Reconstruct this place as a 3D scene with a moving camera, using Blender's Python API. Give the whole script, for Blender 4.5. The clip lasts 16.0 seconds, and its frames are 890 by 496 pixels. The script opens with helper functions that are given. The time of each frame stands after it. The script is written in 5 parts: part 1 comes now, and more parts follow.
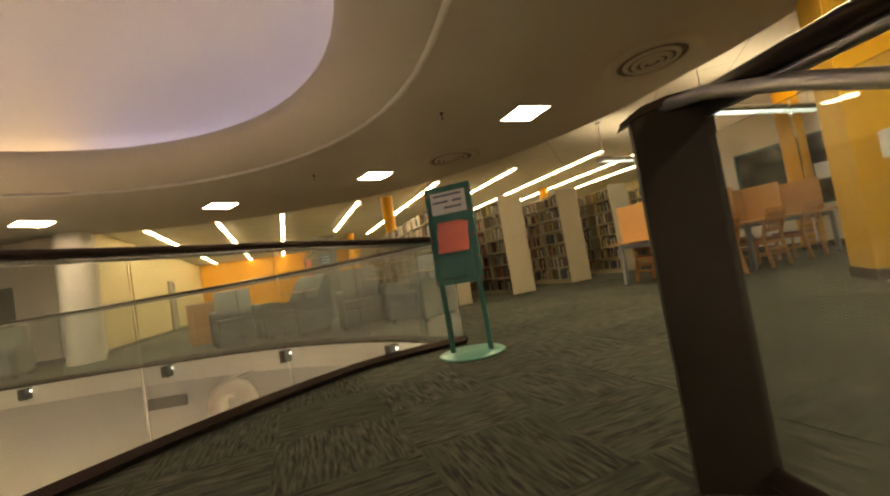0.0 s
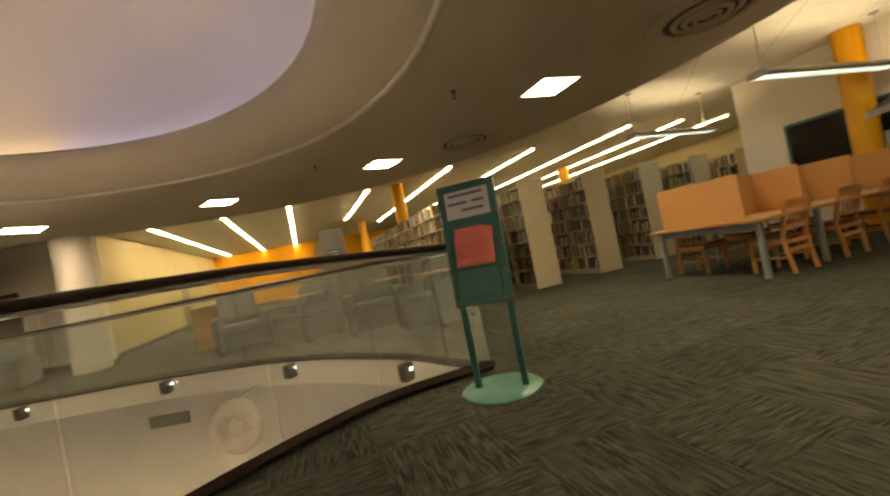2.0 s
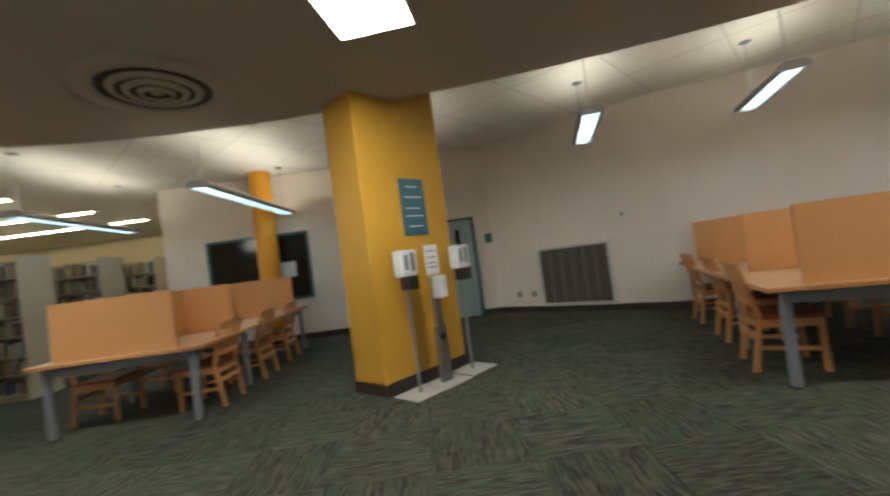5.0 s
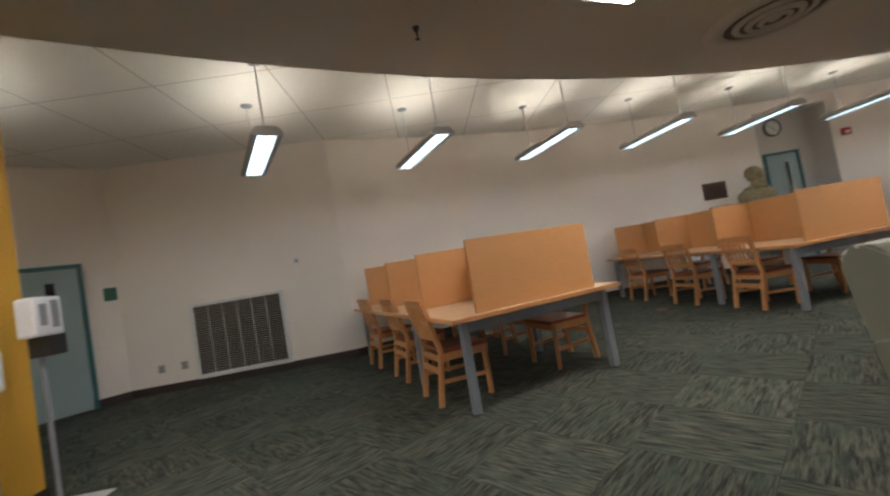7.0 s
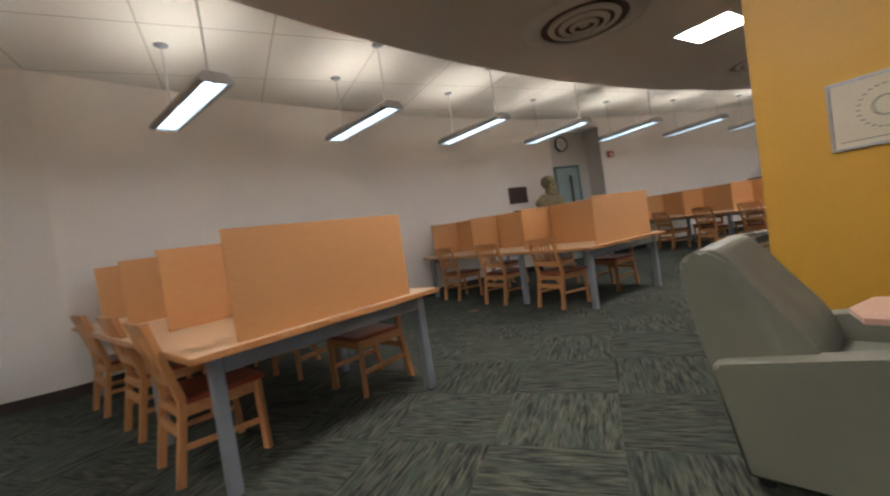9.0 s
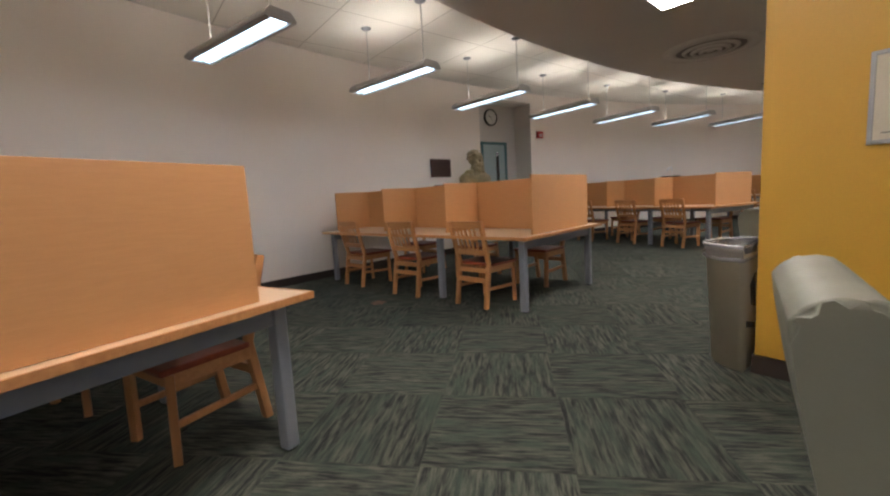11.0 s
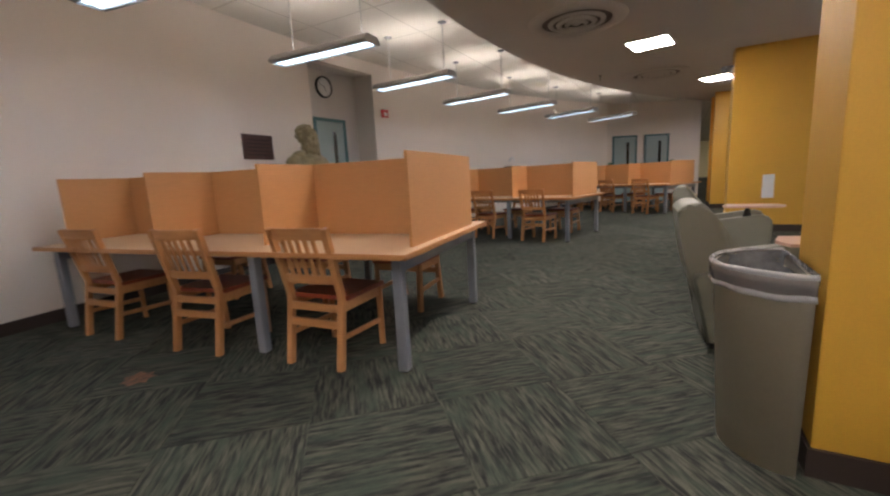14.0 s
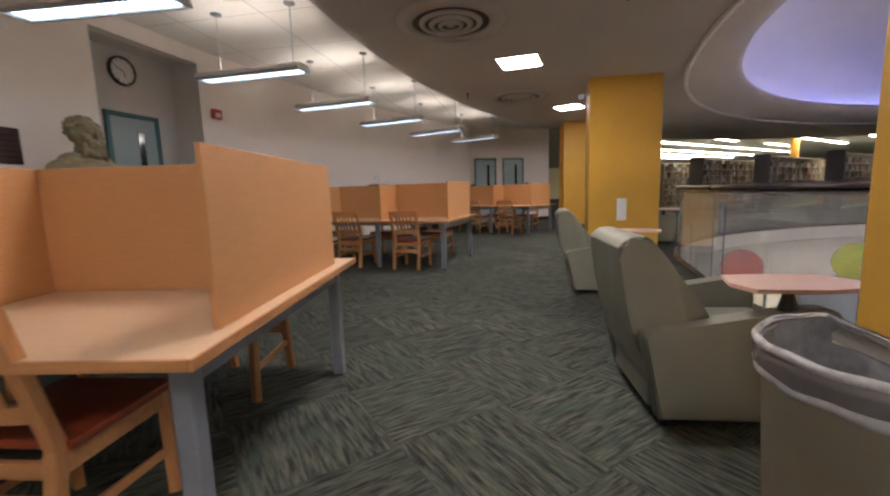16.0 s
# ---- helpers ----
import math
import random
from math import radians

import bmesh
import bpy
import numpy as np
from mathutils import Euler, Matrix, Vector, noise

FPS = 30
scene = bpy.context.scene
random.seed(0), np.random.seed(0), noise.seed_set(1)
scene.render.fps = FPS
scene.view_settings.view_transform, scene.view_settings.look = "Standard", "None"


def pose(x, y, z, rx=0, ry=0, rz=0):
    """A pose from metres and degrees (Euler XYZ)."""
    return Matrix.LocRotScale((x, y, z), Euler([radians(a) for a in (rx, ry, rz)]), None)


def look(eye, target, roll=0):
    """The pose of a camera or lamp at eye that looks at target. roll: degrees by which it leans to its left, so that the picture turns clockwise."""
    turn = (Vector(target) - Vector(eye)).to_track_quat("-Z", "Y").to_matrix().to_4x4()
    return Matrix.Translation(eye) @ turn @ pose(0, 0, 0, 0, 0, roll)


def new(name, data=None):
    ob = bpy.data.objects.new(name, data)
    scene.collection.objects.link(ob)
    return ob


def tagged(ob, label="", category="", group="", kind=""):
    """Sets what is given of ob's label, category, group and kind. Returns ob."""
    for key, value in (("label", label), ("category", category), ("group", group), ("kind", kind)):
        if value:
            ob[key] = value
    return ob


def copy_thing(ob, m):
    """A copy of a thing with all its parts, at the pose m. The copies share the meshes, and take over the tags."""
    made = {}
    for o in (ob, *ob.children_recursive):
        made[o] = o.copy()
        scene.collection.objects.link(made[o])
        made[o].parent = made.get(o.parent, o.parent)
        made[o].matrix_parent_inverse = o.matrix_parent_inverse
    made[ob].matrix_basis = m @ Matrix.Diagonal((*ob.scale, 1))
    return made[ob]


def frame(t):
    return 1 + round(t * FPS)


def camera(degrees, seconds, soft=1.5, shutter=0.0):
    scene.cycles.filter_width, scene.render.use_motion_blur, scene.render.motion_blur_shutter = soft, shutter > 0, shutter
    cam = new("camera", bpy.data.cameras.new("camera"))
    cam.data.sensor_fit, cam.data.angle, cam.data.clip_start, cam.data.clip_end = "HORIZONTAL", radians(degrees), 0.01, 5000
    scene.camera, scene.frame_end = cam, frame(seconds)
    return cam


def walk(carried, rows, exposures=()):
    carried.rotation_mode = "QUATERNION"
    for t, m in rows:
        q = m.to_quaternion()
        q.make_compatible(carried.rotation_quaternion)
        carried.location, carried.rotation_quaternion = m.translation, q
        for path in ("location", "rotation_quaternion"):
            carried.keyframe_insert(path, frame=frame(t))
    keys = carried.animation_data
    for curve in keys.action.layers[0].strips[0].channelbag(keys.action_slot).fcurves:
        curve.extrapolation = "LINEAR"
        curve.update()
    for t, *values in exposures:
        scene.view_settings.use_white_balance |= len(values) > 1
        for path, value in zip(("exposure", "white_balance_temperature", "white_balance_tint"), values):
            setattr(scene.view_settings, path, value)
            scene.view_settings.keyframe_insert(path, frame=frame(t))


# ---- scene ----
cam = camera(94.2, 16.0, 2.2, 0.4)
PATH = [
    (0, (-0.108, -0.24, 0.856), (-0.122, 1.757, 0.95), -9.5),
    (0.5, (-0.085, 0.044, 0.909), (-0.182, 2.041, 0.975), -9.4),
    (1, (-0.04, 0.244, 0.985), (-0.343, 2.22, 1.057), -9.9),
    (1.5, (-0.035, 0.37, 1.102), (-0.405, 2.336, 1.117), -10.9),
    (2, (-0.108, 0.53, 1.15), (-0.207, 2.528, 1.164), -11.3),
    (2.5, (-0.208, 0.725, 1.304), (-0.106, 2.722, 1.352), -10.4),
    (3, (-0.188, 0.908, 1.334), (0.043, 2.893, 1.412), -9.2),
    (3.5, (-0.075, 1.204, 1.334), (0.299, 3.16, 1.52), -8.8),
    (4, (0.079, 1.435, 1.366), (0.912, 3.249, 1.489), -8.0),
    (4.5, (0.283, 1.672, 1.347), (1.786, 2.99, 1.41), -7.7),
    (5, (0.428, 1.819, 1.332), (2.304, 2.51, 1.382), -7.6),
    (5.2, (0.497, 1.854, 1.332), (2.441, 2.324, 1.374), -7.3),
    (7.3, (1.409, 1.987, 1.202), (3.125, 0.963, 1.29), -10.2),
    (7.5, (1.492, 1.942, 1.203), (3.13, 0.799, 1.291), -10.3),
    (8, (1.652, 1.754, 1.18), (3.162, 0.446, 1.274), -9.6),
    (8.5, (1.815, 1.515, 1.206), (3.239, 0.112, 1.269), -8.7),
    (9, (1.954, 1.316, 1.197), (3.266, -0.192, 1.127), -8.4),
    (9.2, (2.034, 1.214, 1.218), (3.263, -0.363, 1.158), -8.3),
    (11.3, (2.677, 0.226, 1.202), (3.625, -1.517, 0.948), -3.0),
    (11.5, (2.742, 0.147, 1.213), (3.659, -1.612, 0.956), -2.9),
    (12, (2.906, -0.136, 1.247), (3.739, -1.933, 0.969), -2.4),
    (12.5, (3.03, -0.336, 1.214), (3.783, -2.162, 0.9), -2.4),
    (13, (3.15, -0.649, 1.217), (3.77, -2.525, 0.91), -2.6),
    (13.5, (3.223, -0.884, 1.198), (3.687, -2.799, 0.854), -2.8),
    (14, (3.332, -1.171, 1.202), (3.588, -3.127, 0.874), -2.9),
    (14.5, (3.393, -1.43, 1.238), (3.446, -3.402, 0.908), -3.1),
    (15, (3.413, -1.699, 1.219), (3.348, -3.678, 0.939), -2.8),
    (15.5, (3.406, -1.979, 1.254), (3.193, -3.952, 1.004), -2.3),
    (16, (3.398, -2.259, 1.211), (3.0, -4.201, 0.945), -1.8),
]
EXPOSURES = [(0, 1.12, 11000, 10), (1.0, 1.1, 10700, 8), (2.2, 0.92, 11200, 9), (3.4, 0.92, 11000, 9), (4.0, 1.0, 10200, 8), (4.5, 1.05, 8200, 6), (4.9, 1.03, 6200, 5), (7.5, 1.14, 6100, 13), (9, 1.08, 6050, 14), (11.5, 1.18, 6100, 17), (12.5, 1.23, 6250, 19), (16, 1.2, 6100, 20)]
walk(cam, [(t, look(eye, target, roll)) for t, eye, target, roll in PATH], EXPOSURES)

# ---- light: no daylight reaches the hall, only its lamps ----
world = bpy.data.worlds.new("world")
world.use_nodes = True
world.node_tree.nodes["Background"].inputs[0].default_value = (0.02, 0.02, 0.025, 1)
scene.world = world
PENDANT_DOWN, PENDANT_UP, TROFFER, STRIP, COVE = 3.3, 7.2, 29.0, 18.0, 3.5

# ---- plan: everything is laid out round one centre ----
CX, CY = -13.3, -0.1
SOFFIT, CEIL, R_WALL, R_RAIL = 3.2, 3.62, 21.47, 14.0
RAIL_TOP = 1.2


def polar(r, deg, z=0.0):
    a = radians(deg)
    return Vector((CX + r * math.cos(a), CY + r * math.sin(a), z))


def at_polar(r, deg, z=0.0, turn=0.0):
    p = polar(r, deg)
    return pose(p.x, p.y, z, 0, 0, deg + turn)


# ---- materials ----
def nodes_of(name):
    m = bpy.data.materials.new(name)
    m.use_nodes = True
    t = m.node_tree
    return m, t, t.nodes["Principled BSDF"]


def mixed(t, fac, a, b):
    n = t.nodes.new("ShaderNodeMix")
    n.data_type = "RGBA"
    for key, v in ((0, fac), (6, a), (7, b)):
        if hasattr(v, "links"):
            t.links.new(v, n.inputs[key])
        else:
            n.inputs[key].default_value = v if key == 0 else (*v, 1)
    return n.outputs[2]


def noise_of(t, vec, scale, detail=4.0, rough=0.55):
    n = t.nodes.new("ShaderNodeTexNoise")
    n.inputs["Scale"].default_value, n.inputs["Detail"].default_value, n.inputs["Roughness"].default_value = scale, detail, rough
    t.links.new(vec, n.inputs["Vector"])
    return n.outputs[0]


def ramp(t, fac, lo, hi):
    n = t.nodes.new("ShaderNodeMapRange")
    n.inputs[1].default_value, n.inputs[2].default_value = lo, hi
    t.links.new(fac, n.inputs[0])
    return n.outputs[0]


def bump(t, bsdf, height, strength, distance=0.002):
    n = t.nodes.new("ShaderNodeBump")
    n.inputs["Strength"].default_value, n.inputs["Distance"].default_value = strength, distance
    t.links.new(height, n.inputs["Height"])
    t.links.new(n.outputs[0], bsdf.inputs["Normal"])


def paint(name, colour, dark=None, rough=0.6, metal=0.0, coarse=1.3, fine=90.0, relief=0.15, vary=0.0):
    """Paint, fabric, metal or plastic: a stain layer at hand size, a grain layer, and relief."""
    m, t, b = nodes_of(name)
    pos = t.nodes.new("ShaderNodeTexCoord").outputs["Object"] if vary else t.nodes.new("ShaderNodeNewGeometry").outputs["Position"]
    dark = dark or tuple(c * 0.82 for c in colour)
    big = ramp(t, noise_of(t, pos, coarse), 0.35, 0.7)
    small = noise_of(t, pos, fine, 2.0)
    col = mixed(t, big, dark, colour)
    col = mixed(t, ramp(t, small, 0.3, 1.6), col, tuple(c * 0.8 for c in colour))
    t.links.new(col, b.inputs["Base Color"])
    r = ramp(t, big, 0, 1)
    r.node.inputs[3].default_value, r.node.inputs[4].default_value = min(1, rough + 0.08), max(0.03, rough - 0.06)
    t.links.new(r, b.inputs["Roughness"])
    b.inputs["Metallic"].default_value = metal
    bump(t, b, small, relief)
    return m


def wood(name, light, dark, rough=0.42, axis=(1, 12, 12)):
    m, t, b = nodes_of(name)
    oc = t.nodes.new("ShaderNodeTexCoord").outputs["Object"]
    info = t.nodes.new("ShaderNodeObjectInfo").outputs["Random"]
    mul = t.nodes.new("ShaderNodeVectorMath")
    mul.operation = "MULTIPLY"
    mul.inputs[1].default_value = axis
    t.links.new(oc, mul.inputs[0])
    add = t.nodes.new("ShaderNodeVectorMath")
    add.operation = "MULTIPLY_ADD"
    t.links.new(info, add.inputs[0])
    add.inputs[1].default_value = (31, 17, 23)
    t.links.new(mul.outputs[0], add.inputs[2])
    g = noise_of(t, add.outputs[0], 3.0, 6.0, 0.6)
    f = noise_of(t, add.outputs[0], 26.0, 2.0)
    col = mixed(t, ramp(t, g, 0.35, 0.68), dark, light)
    col = mixed(t, ramp(t, f, 0.45, 1.5), col, dark)
    t.links.new(col, b.inputs["Base Color"])
    b.inputs["Roughness"].default_value = rough
    b.inputs["Coat Weight"].default_value = 0.15
    bump(t, b, f, 0.08)
    return m


def glow(name, colour, strength):
    m, t, b = nodes_of(name)
    b.inputs["Base Color"].default_value = (0.8, 0.8, 0.8, 1)
    b.inputs["Emission Color"].default_value = (*colour, 1)
    b.inputs["Emission Strength"].default_value = strength
    return m


TILE, TILE_TURN, TILE_X, TILE_Y = 0.685, 20.5, 4.08, -2.37


def carpet_material():
    """Quarter-turned carpet tiles: streaked yarn that changes direction and tone from tile to tile."""
    m, t, b = nodes_of("carpet")
    pos = t.nodes.new("ShaderNodeNewGeometry").outputs["Position"]
    mp = t.nodes.new("ShaderNodeMapping")
    mp.vector_type = "TEXTURE"
    mp.inputs["Location"].default_value = (TILE_X, TILE_Y, 0)
    mp.inputs["Rotation"].default_value = (0, 0, radians(TILE_TURN))
    mp.inputs["Scale"].default_value = (TILE, TILE, 1)
    t.links.new(pos, mp.inputs["Vector"])
    fl = t.nodes.new("ShaderNodeVectorMath")
    fl.operation = "FLOOR"
    t.links.new(mp.outputs[0], fl.inputs[0])
    sep = t.nodes.new("ShaderNodeSeparateXYZ")
    t.links.new(fl.outputs[0], sep.inputs[0])

    def math_of(op, a, c):
        n = t.nodes.new("ShaderNodeMath")
        n.operation = op
        for k, v in ((0, a), (1, c)):
            if hasattr(v, "links"):
                t.links.new(v, n.inputs[k])
            else:
                n.inputs[k].default_value = v
        return n.outputs[0]

    odd = math_of("FLOORED_MODULO", math_of("ADD", sep.outputs[0], sep.outputs[1]), 2.0)
    flat = t.nodes.new("ShaderNodeCombineXYZ")
    t.links.new(sep.outputs[0], flat.inputs[0])
    t.links.new(sep.outputs[1], flat.inputs[1])
    wn = t.nodes.new("ShaderNodeTexWhiteNoise")
    wn.noise_dimensions = "2D"
    t.links.new(flat.outputs[0], wn.inputs["Vector"])
    p = t.nodes.new("ShaderNodeSeparateXYZ")
    t.links.new(mp.outputs[0], p.inputs[0])
    along = t.nodes.new("ShaderNodeMix")
    across = t.nodes.new("ShaderNodeMix")
    for n, a, c in ((along, p.outputs[0], p.outputs[1]), (across, p.outputs[1], p.outputs[0])):
        t.links.new(odd, n.inputs[0])
        t.links.new(a, n.inputs[2])
        t.links.new(c, n.inputs[3])
    vec = t.nodes.new("ShaderNodeCombineXYZ")
    t.links.new(math_of("MULTIPLY", along.outputs[0], 4.4), vec.inputs[0])
    t.links.new(math_of("MULTIPLY", across.outputs[0], 36.0), vec.inputs[1])
    t.links.new(math_of("MULTIPLY", wn.outputs[0], 57.0), vec.inputs[2])
    streak = noise_of(t, vec.outputs[0], 1.0, 3.0, 0.6)
    wide = t.nodes.new("ShaderNodeVectorMath")
    wide.operation = "MULTIPLY"
    wide.inputs[1].default_value = (0.5, 0.22, 1)
    t.links.new(vec.outputs[0], wide.inputs[0])
    band = noise_of(t, wide.outputs[0], 1.0, 2.0)
    yarn = noise_of(t, pos, 420.0, 1.0)
    col = mixed(t, ramp(t, streak, 0.38, 0.65), (0.024, 0.026, 0.025), (0.128, 0.131, 0.098))
    col = mixed(t, ramp(t, band, 0.46, 0.82), col, (0.064, 0.088, 0.066))
    col = mixed(t, ramp(t, yarn, 0.4, 1.2), col, (0.03, 0.033, 0.031))
    tone = mixed(t, wn.outputs[0], (0.82, 0.82, 0.82), (1.1, 1.1, 1.1))
    mul = t.nodes.new("ShaderNodeMix")
    mul.data_type, mul.blend_type = "RGBA", "MULTIPLY"
    mul.inputs[0].default_value = 1
    t.links.new(col, mul.inputs[6])
    t.links.new(tone, mul.inputs[7])
    t.links.new(mul.outputs[2], b.inputs["Base Color"])
    b.inputs["Roughness"].default_value = 0.95
    b.inputs["Specular IOR Level"].default_value = 0.15
    bump(t, b, yarn, 0.5, 0.004)
    return m


def ceiling_grid_material():
    """White lay-in ceiling tiles, 1.2 x 0.6 m, with fine fissures and a thin bar between them."""
    m, t, b = nodes_of("ceiling_tile")
    pos = t.nodes.new("ShaderNodeNewGeometry").outputs["Position"]
    mp = t.nodes.new("ShaderNodeMapping")
    mp.inputs["Rotation"].default_value = (0, 0, radians(22))
    t.links.new(pos, mp.inputs["Vector"])
    br = t.nodes.new("ShaderNodeTexBrick")
    br.offset = 0.0
    br.inputs["Scale"].default_value = 1.0
    br.inputs["Brick Width"].default_value, br.inputs["Row Height"].default_value = 1.22, 1.22
    br.inputs["Mortar Size"].default_value = 0.008
    br.inputs["Color1"].default_value = (0.74, 0.72, 0.67, 1)
    br.inputs["Color2"].default_value = (0.70, 0.68, 0.63, 1)
    br.inputs["Mortar"].default_value = (0.42, 0.4, 0.36, 1)
    t.links.new(mp.outputs[0], br.inputs["Vector"])
    spec = noise_of(t, pos, 160.0, 2.0)
    col = mixed(t, ramp(t, spec, 0.5, 1.2), br.outputs[0], (0.45, 0.43, 0.4))
    t.links.new(col, b.inputs["Base Color"])
    b.inputs["Roughness"].default_value = 0.9
    bump(t, b, spec, 0.3)
    return m


M_CARPET = carpet_material()
M_CEIL = ceiling_grid_material()
M_WALL = paint("wall_paint", (0.82, 0.75, 0.69), (0.785, 0.715, 0.655), 0.65, coarse=0.7, fine=140, relief=0.12)
M_WALL_GREY = paint("recess_grey", (0.62, 0.58, 0.55), (0.585, 0.55, 0.52), 0.65, coarse=0.7, fine=140)
# White plaster taken down to brown-grey; the underside's dimness is in the colour.
M_SOFFIT = paint("soffit_plaster_dimmed", (0.50, 0.46, 0.42), (0.47, 0.43, 0.39), 0.8, coarse=0.5, fine=120)
M_COVE = paint("cove_plaster", (0.72, 0.70, 0.70), (0.68, 0.66, 0.66), 0.75, coarse=0.5, fine=120)
M_WHITE = paint("white_plaster", (0.76, 0.74, 0.71), (0.71, 0.69, 0.66), 0.7, coarse=0.6, fine=120)
M_YELLOW = paint("mustard_paint", (0.60, 0.335, 0.035), (0.55, 0.30, 0.03), 0.5, coarse=0.9, fine=130)
M_ORANGE = paint("orange_paint", (0.80, 0.36, 0.02), (0.74, 0.32, 0.02), 0.5, coarse=0.9, fine=130)
M_CREAM = paint("cream_paint", (0.56, 0.475, 0.29), (0.525, 0.44, 0.265), 0.6, coarse=0.8)
M_BASE = paint("rubber_baseboard", (0.045, 0.03, 0.025), None, 0.5)
M_MARK = paint("orange_mark", (0.26, 0.11, 0.05), (0.08, 0.06, 0.045), 0.9, coarse=30, fine=300)
MARK = (5.71, -3.45)
M_BEECH = wood("beech", (0.56, 0.27, 0.105), (0.44, 0.195, 0.07))
M_BEECH_V = wood("beech_upright", (0.56, 0.27, 0.105), (0.44, 0.195, 0.07), axis=(12, 12, 1))
M_PANEL = wood("beech_panel", (0.56, 0.278, 0.107), (0.525, 0.255, 0.095), 0.5, axis=(3, 3, 30))
M_TOP = wood("desk_laminate", (0.70, 0.49, 0.31), (0.66, 0.45, 0.275), 0.28)
M_SEAT = wood("seat_stain", (0.28, 0.055, 0.02), (0.2, 0.035, 0.012), 0.35)
M_TABLET = wood("tablet_laminate", (0.66, 0.43, 0.34), (0.61, 0.385, 0.30), 0.35)
M_STEEL = paint("grey_enamel", (0.25, 0.265, 0.30), (0.215, 0.23, 0.26), 0.42, 0.15, coarse=4, fine=200, relief=0.1)
M_LAMP = paint("lamp_enamel", (0.40, 0.375, 0.35), (0.36, 0.335, 0.31), 0.45, 0.1, coarse=4, fine=200, relief=0.1)
M_SATIN = paint("satin_steel", (0.62, 0.61, 0.60), (0.56, 0.55, 0.54), 0.42, 0.8, coarse=6, fine=220, relief=0.08)
M_VINYL = paint("sage_vinyl", (0.225, 0.225, 0.178), (0.20, 0.20, 0.158), 0.48, coarse=3, fine=260, relief=0.25)
M_GREYSEAT = paint("slate_vinyl", (0.17, 0.19, 0.185), (0.14, 0.155, 0.15), 0.5, coarse=3, fine=260, relief=0.25)
M_DARK = paint("black_plastic", (0.02, 0.02, 0.022), None, 0.45)
M_BRONZE_RAIL = paint("dark_bronze", (0.045, 0.026, 0.02), (0.03, 0.018, 0.014), 0.38, 0.55, coarse=5, fine=160, relief=0.1)
M_BLACKSTEEL = paint("black_steel", (0.02, 0.011, 0.007), (0.014, 0.008, 0.005), 0.6, 0.1, coarse=5, fine=160)
M_TEAL = paint("teal_enamel", (0.022, 0.17, 0.155), (0.018, 0.14, 0.13), 0.35, 0.1, coarse=6, fine=180)
M_TEAL_LIGHT = paint("teal_plate", (0.10, 0.33, 0.27), (0.08, 0.28, 0.23), 0.35, 0.1, coarse=6, fine=180)
M_PAPER = paint("paper", (0.72, 0.74, 0.78), (0.68, 0.70, 0.74), 0.6, coarse=9, fine=200, relief=0.05)
M_RED = paint("red_paper", (0.88, 0.235, 0.19), (0.82, 0.21, 0.165), 0.6, coarse=9, fine=200, relief=0.05)
M_INK = paint("ink", (0.16, 0.2, 0.32), None, 0.6)
M_BLUE = paint("blue_poster", (0.06, 0.155, 0.215), (0.05, 0.135, 0.19), 0.45, coarse=4)
M_METAL = paint("brushed_metal", (0.42, 0.42, 0.43), (0.36, 0.36, 0.37), 0.35, 1.0, coarse=6, fine=220, relief=0.08)
M_LIGHTMETAL = paint("light_enamel", (0.52, 0.52, 0.51), (0.48, 0.48, 0.47), 0.4, 0.1, coarse=6)
M_DOOR = paint("pale_teal_door", (0.33, 0.42, 0.43), (0.30, 0.385, 0.395), 0.45, coarse=2)
M_FRAME = paint("teal_frame", (0.05, 0.15, 0.16), (0.04, 0.125, 0.135), 0.4, coarse=3)
M_DARKDOOR = paint("dark_door", (0.045, 0.035, 0.025), (0.035, 0.027, 0.02), 0.45)
M_BUST = paint("bronze_patina", (0.30, 0.245, 0.135), (0.20, 0.165, 0.09), 0.5, 0.2, coarse=14, fine=90, relief=0.4)
M_PLAQUE = paint("plaque_bronze", (0.075, 0.035, 0.03), (0.05, 0.025, 0.02), 0.4, 0.4, coarse=8)
M_CAN = paint("bin_plastic", (0.60, 0.53, 0.405), (0.55, 0.485, 0.37), 0.5, coarse=4)
M_SHELF = paint("shelf_steel", (0.40, 0.345, 0.24), (0.36, 0.31, 0.215), 0.45, 0.1, coarse=3)
M_ENDPANEL = paint("end_panel", (0.50, 0.44, 0.32), (0.46, 0.40, 0.29), 0.5, coarse=2)
M_GREYPANEL = paint("grey_panel", (0.25, 0.24, 0.21), None, 0.5, coarse=2)
M_REDPAINT = paint("alarm_red", (0.5, 0.03, 0.03), None, 0.35)
M_CLOCKFACE = paint("clock_face", (0.72, 0.71, 0.69), None, 0.4)
M_GRILLE_SHADE = paint("grille_shadow", (0.018, 0.014, 0.012), None, 0.7)
M_SLAT = paint("grille_slat", (0.42, 0.37, 0.325), (0.37, 0.325, 0.285), 0.4, 0.3, coarse=5)
M_GREEN = paint("green_sign", (0.03, 0.13, 0.09), None, 0.45)
M_YBALL = paint("yellow_globe", (0.75, 0.62, 0.05), (0.3, 0.5, 0.06), 0.2, coarse=6)
M_RBALL = paint("red_globe", (0.75, 0.16, 0.12), (0.35, 0.14, 0.15), 0.2, coarse=6)
M_WBALL = paint("clear_globe", (0.6, 0.52, 0.48), (0.5, 0.25, 0.22), 0.15, coarse=7)
G_TROFFER = glow("troffer_lens", (1.0, 0.93, 0.80), TROFFER)
G_DOWN = glow("pendant_lens", (0.60, 0.85, 1.0), PENDANT_DOWN)
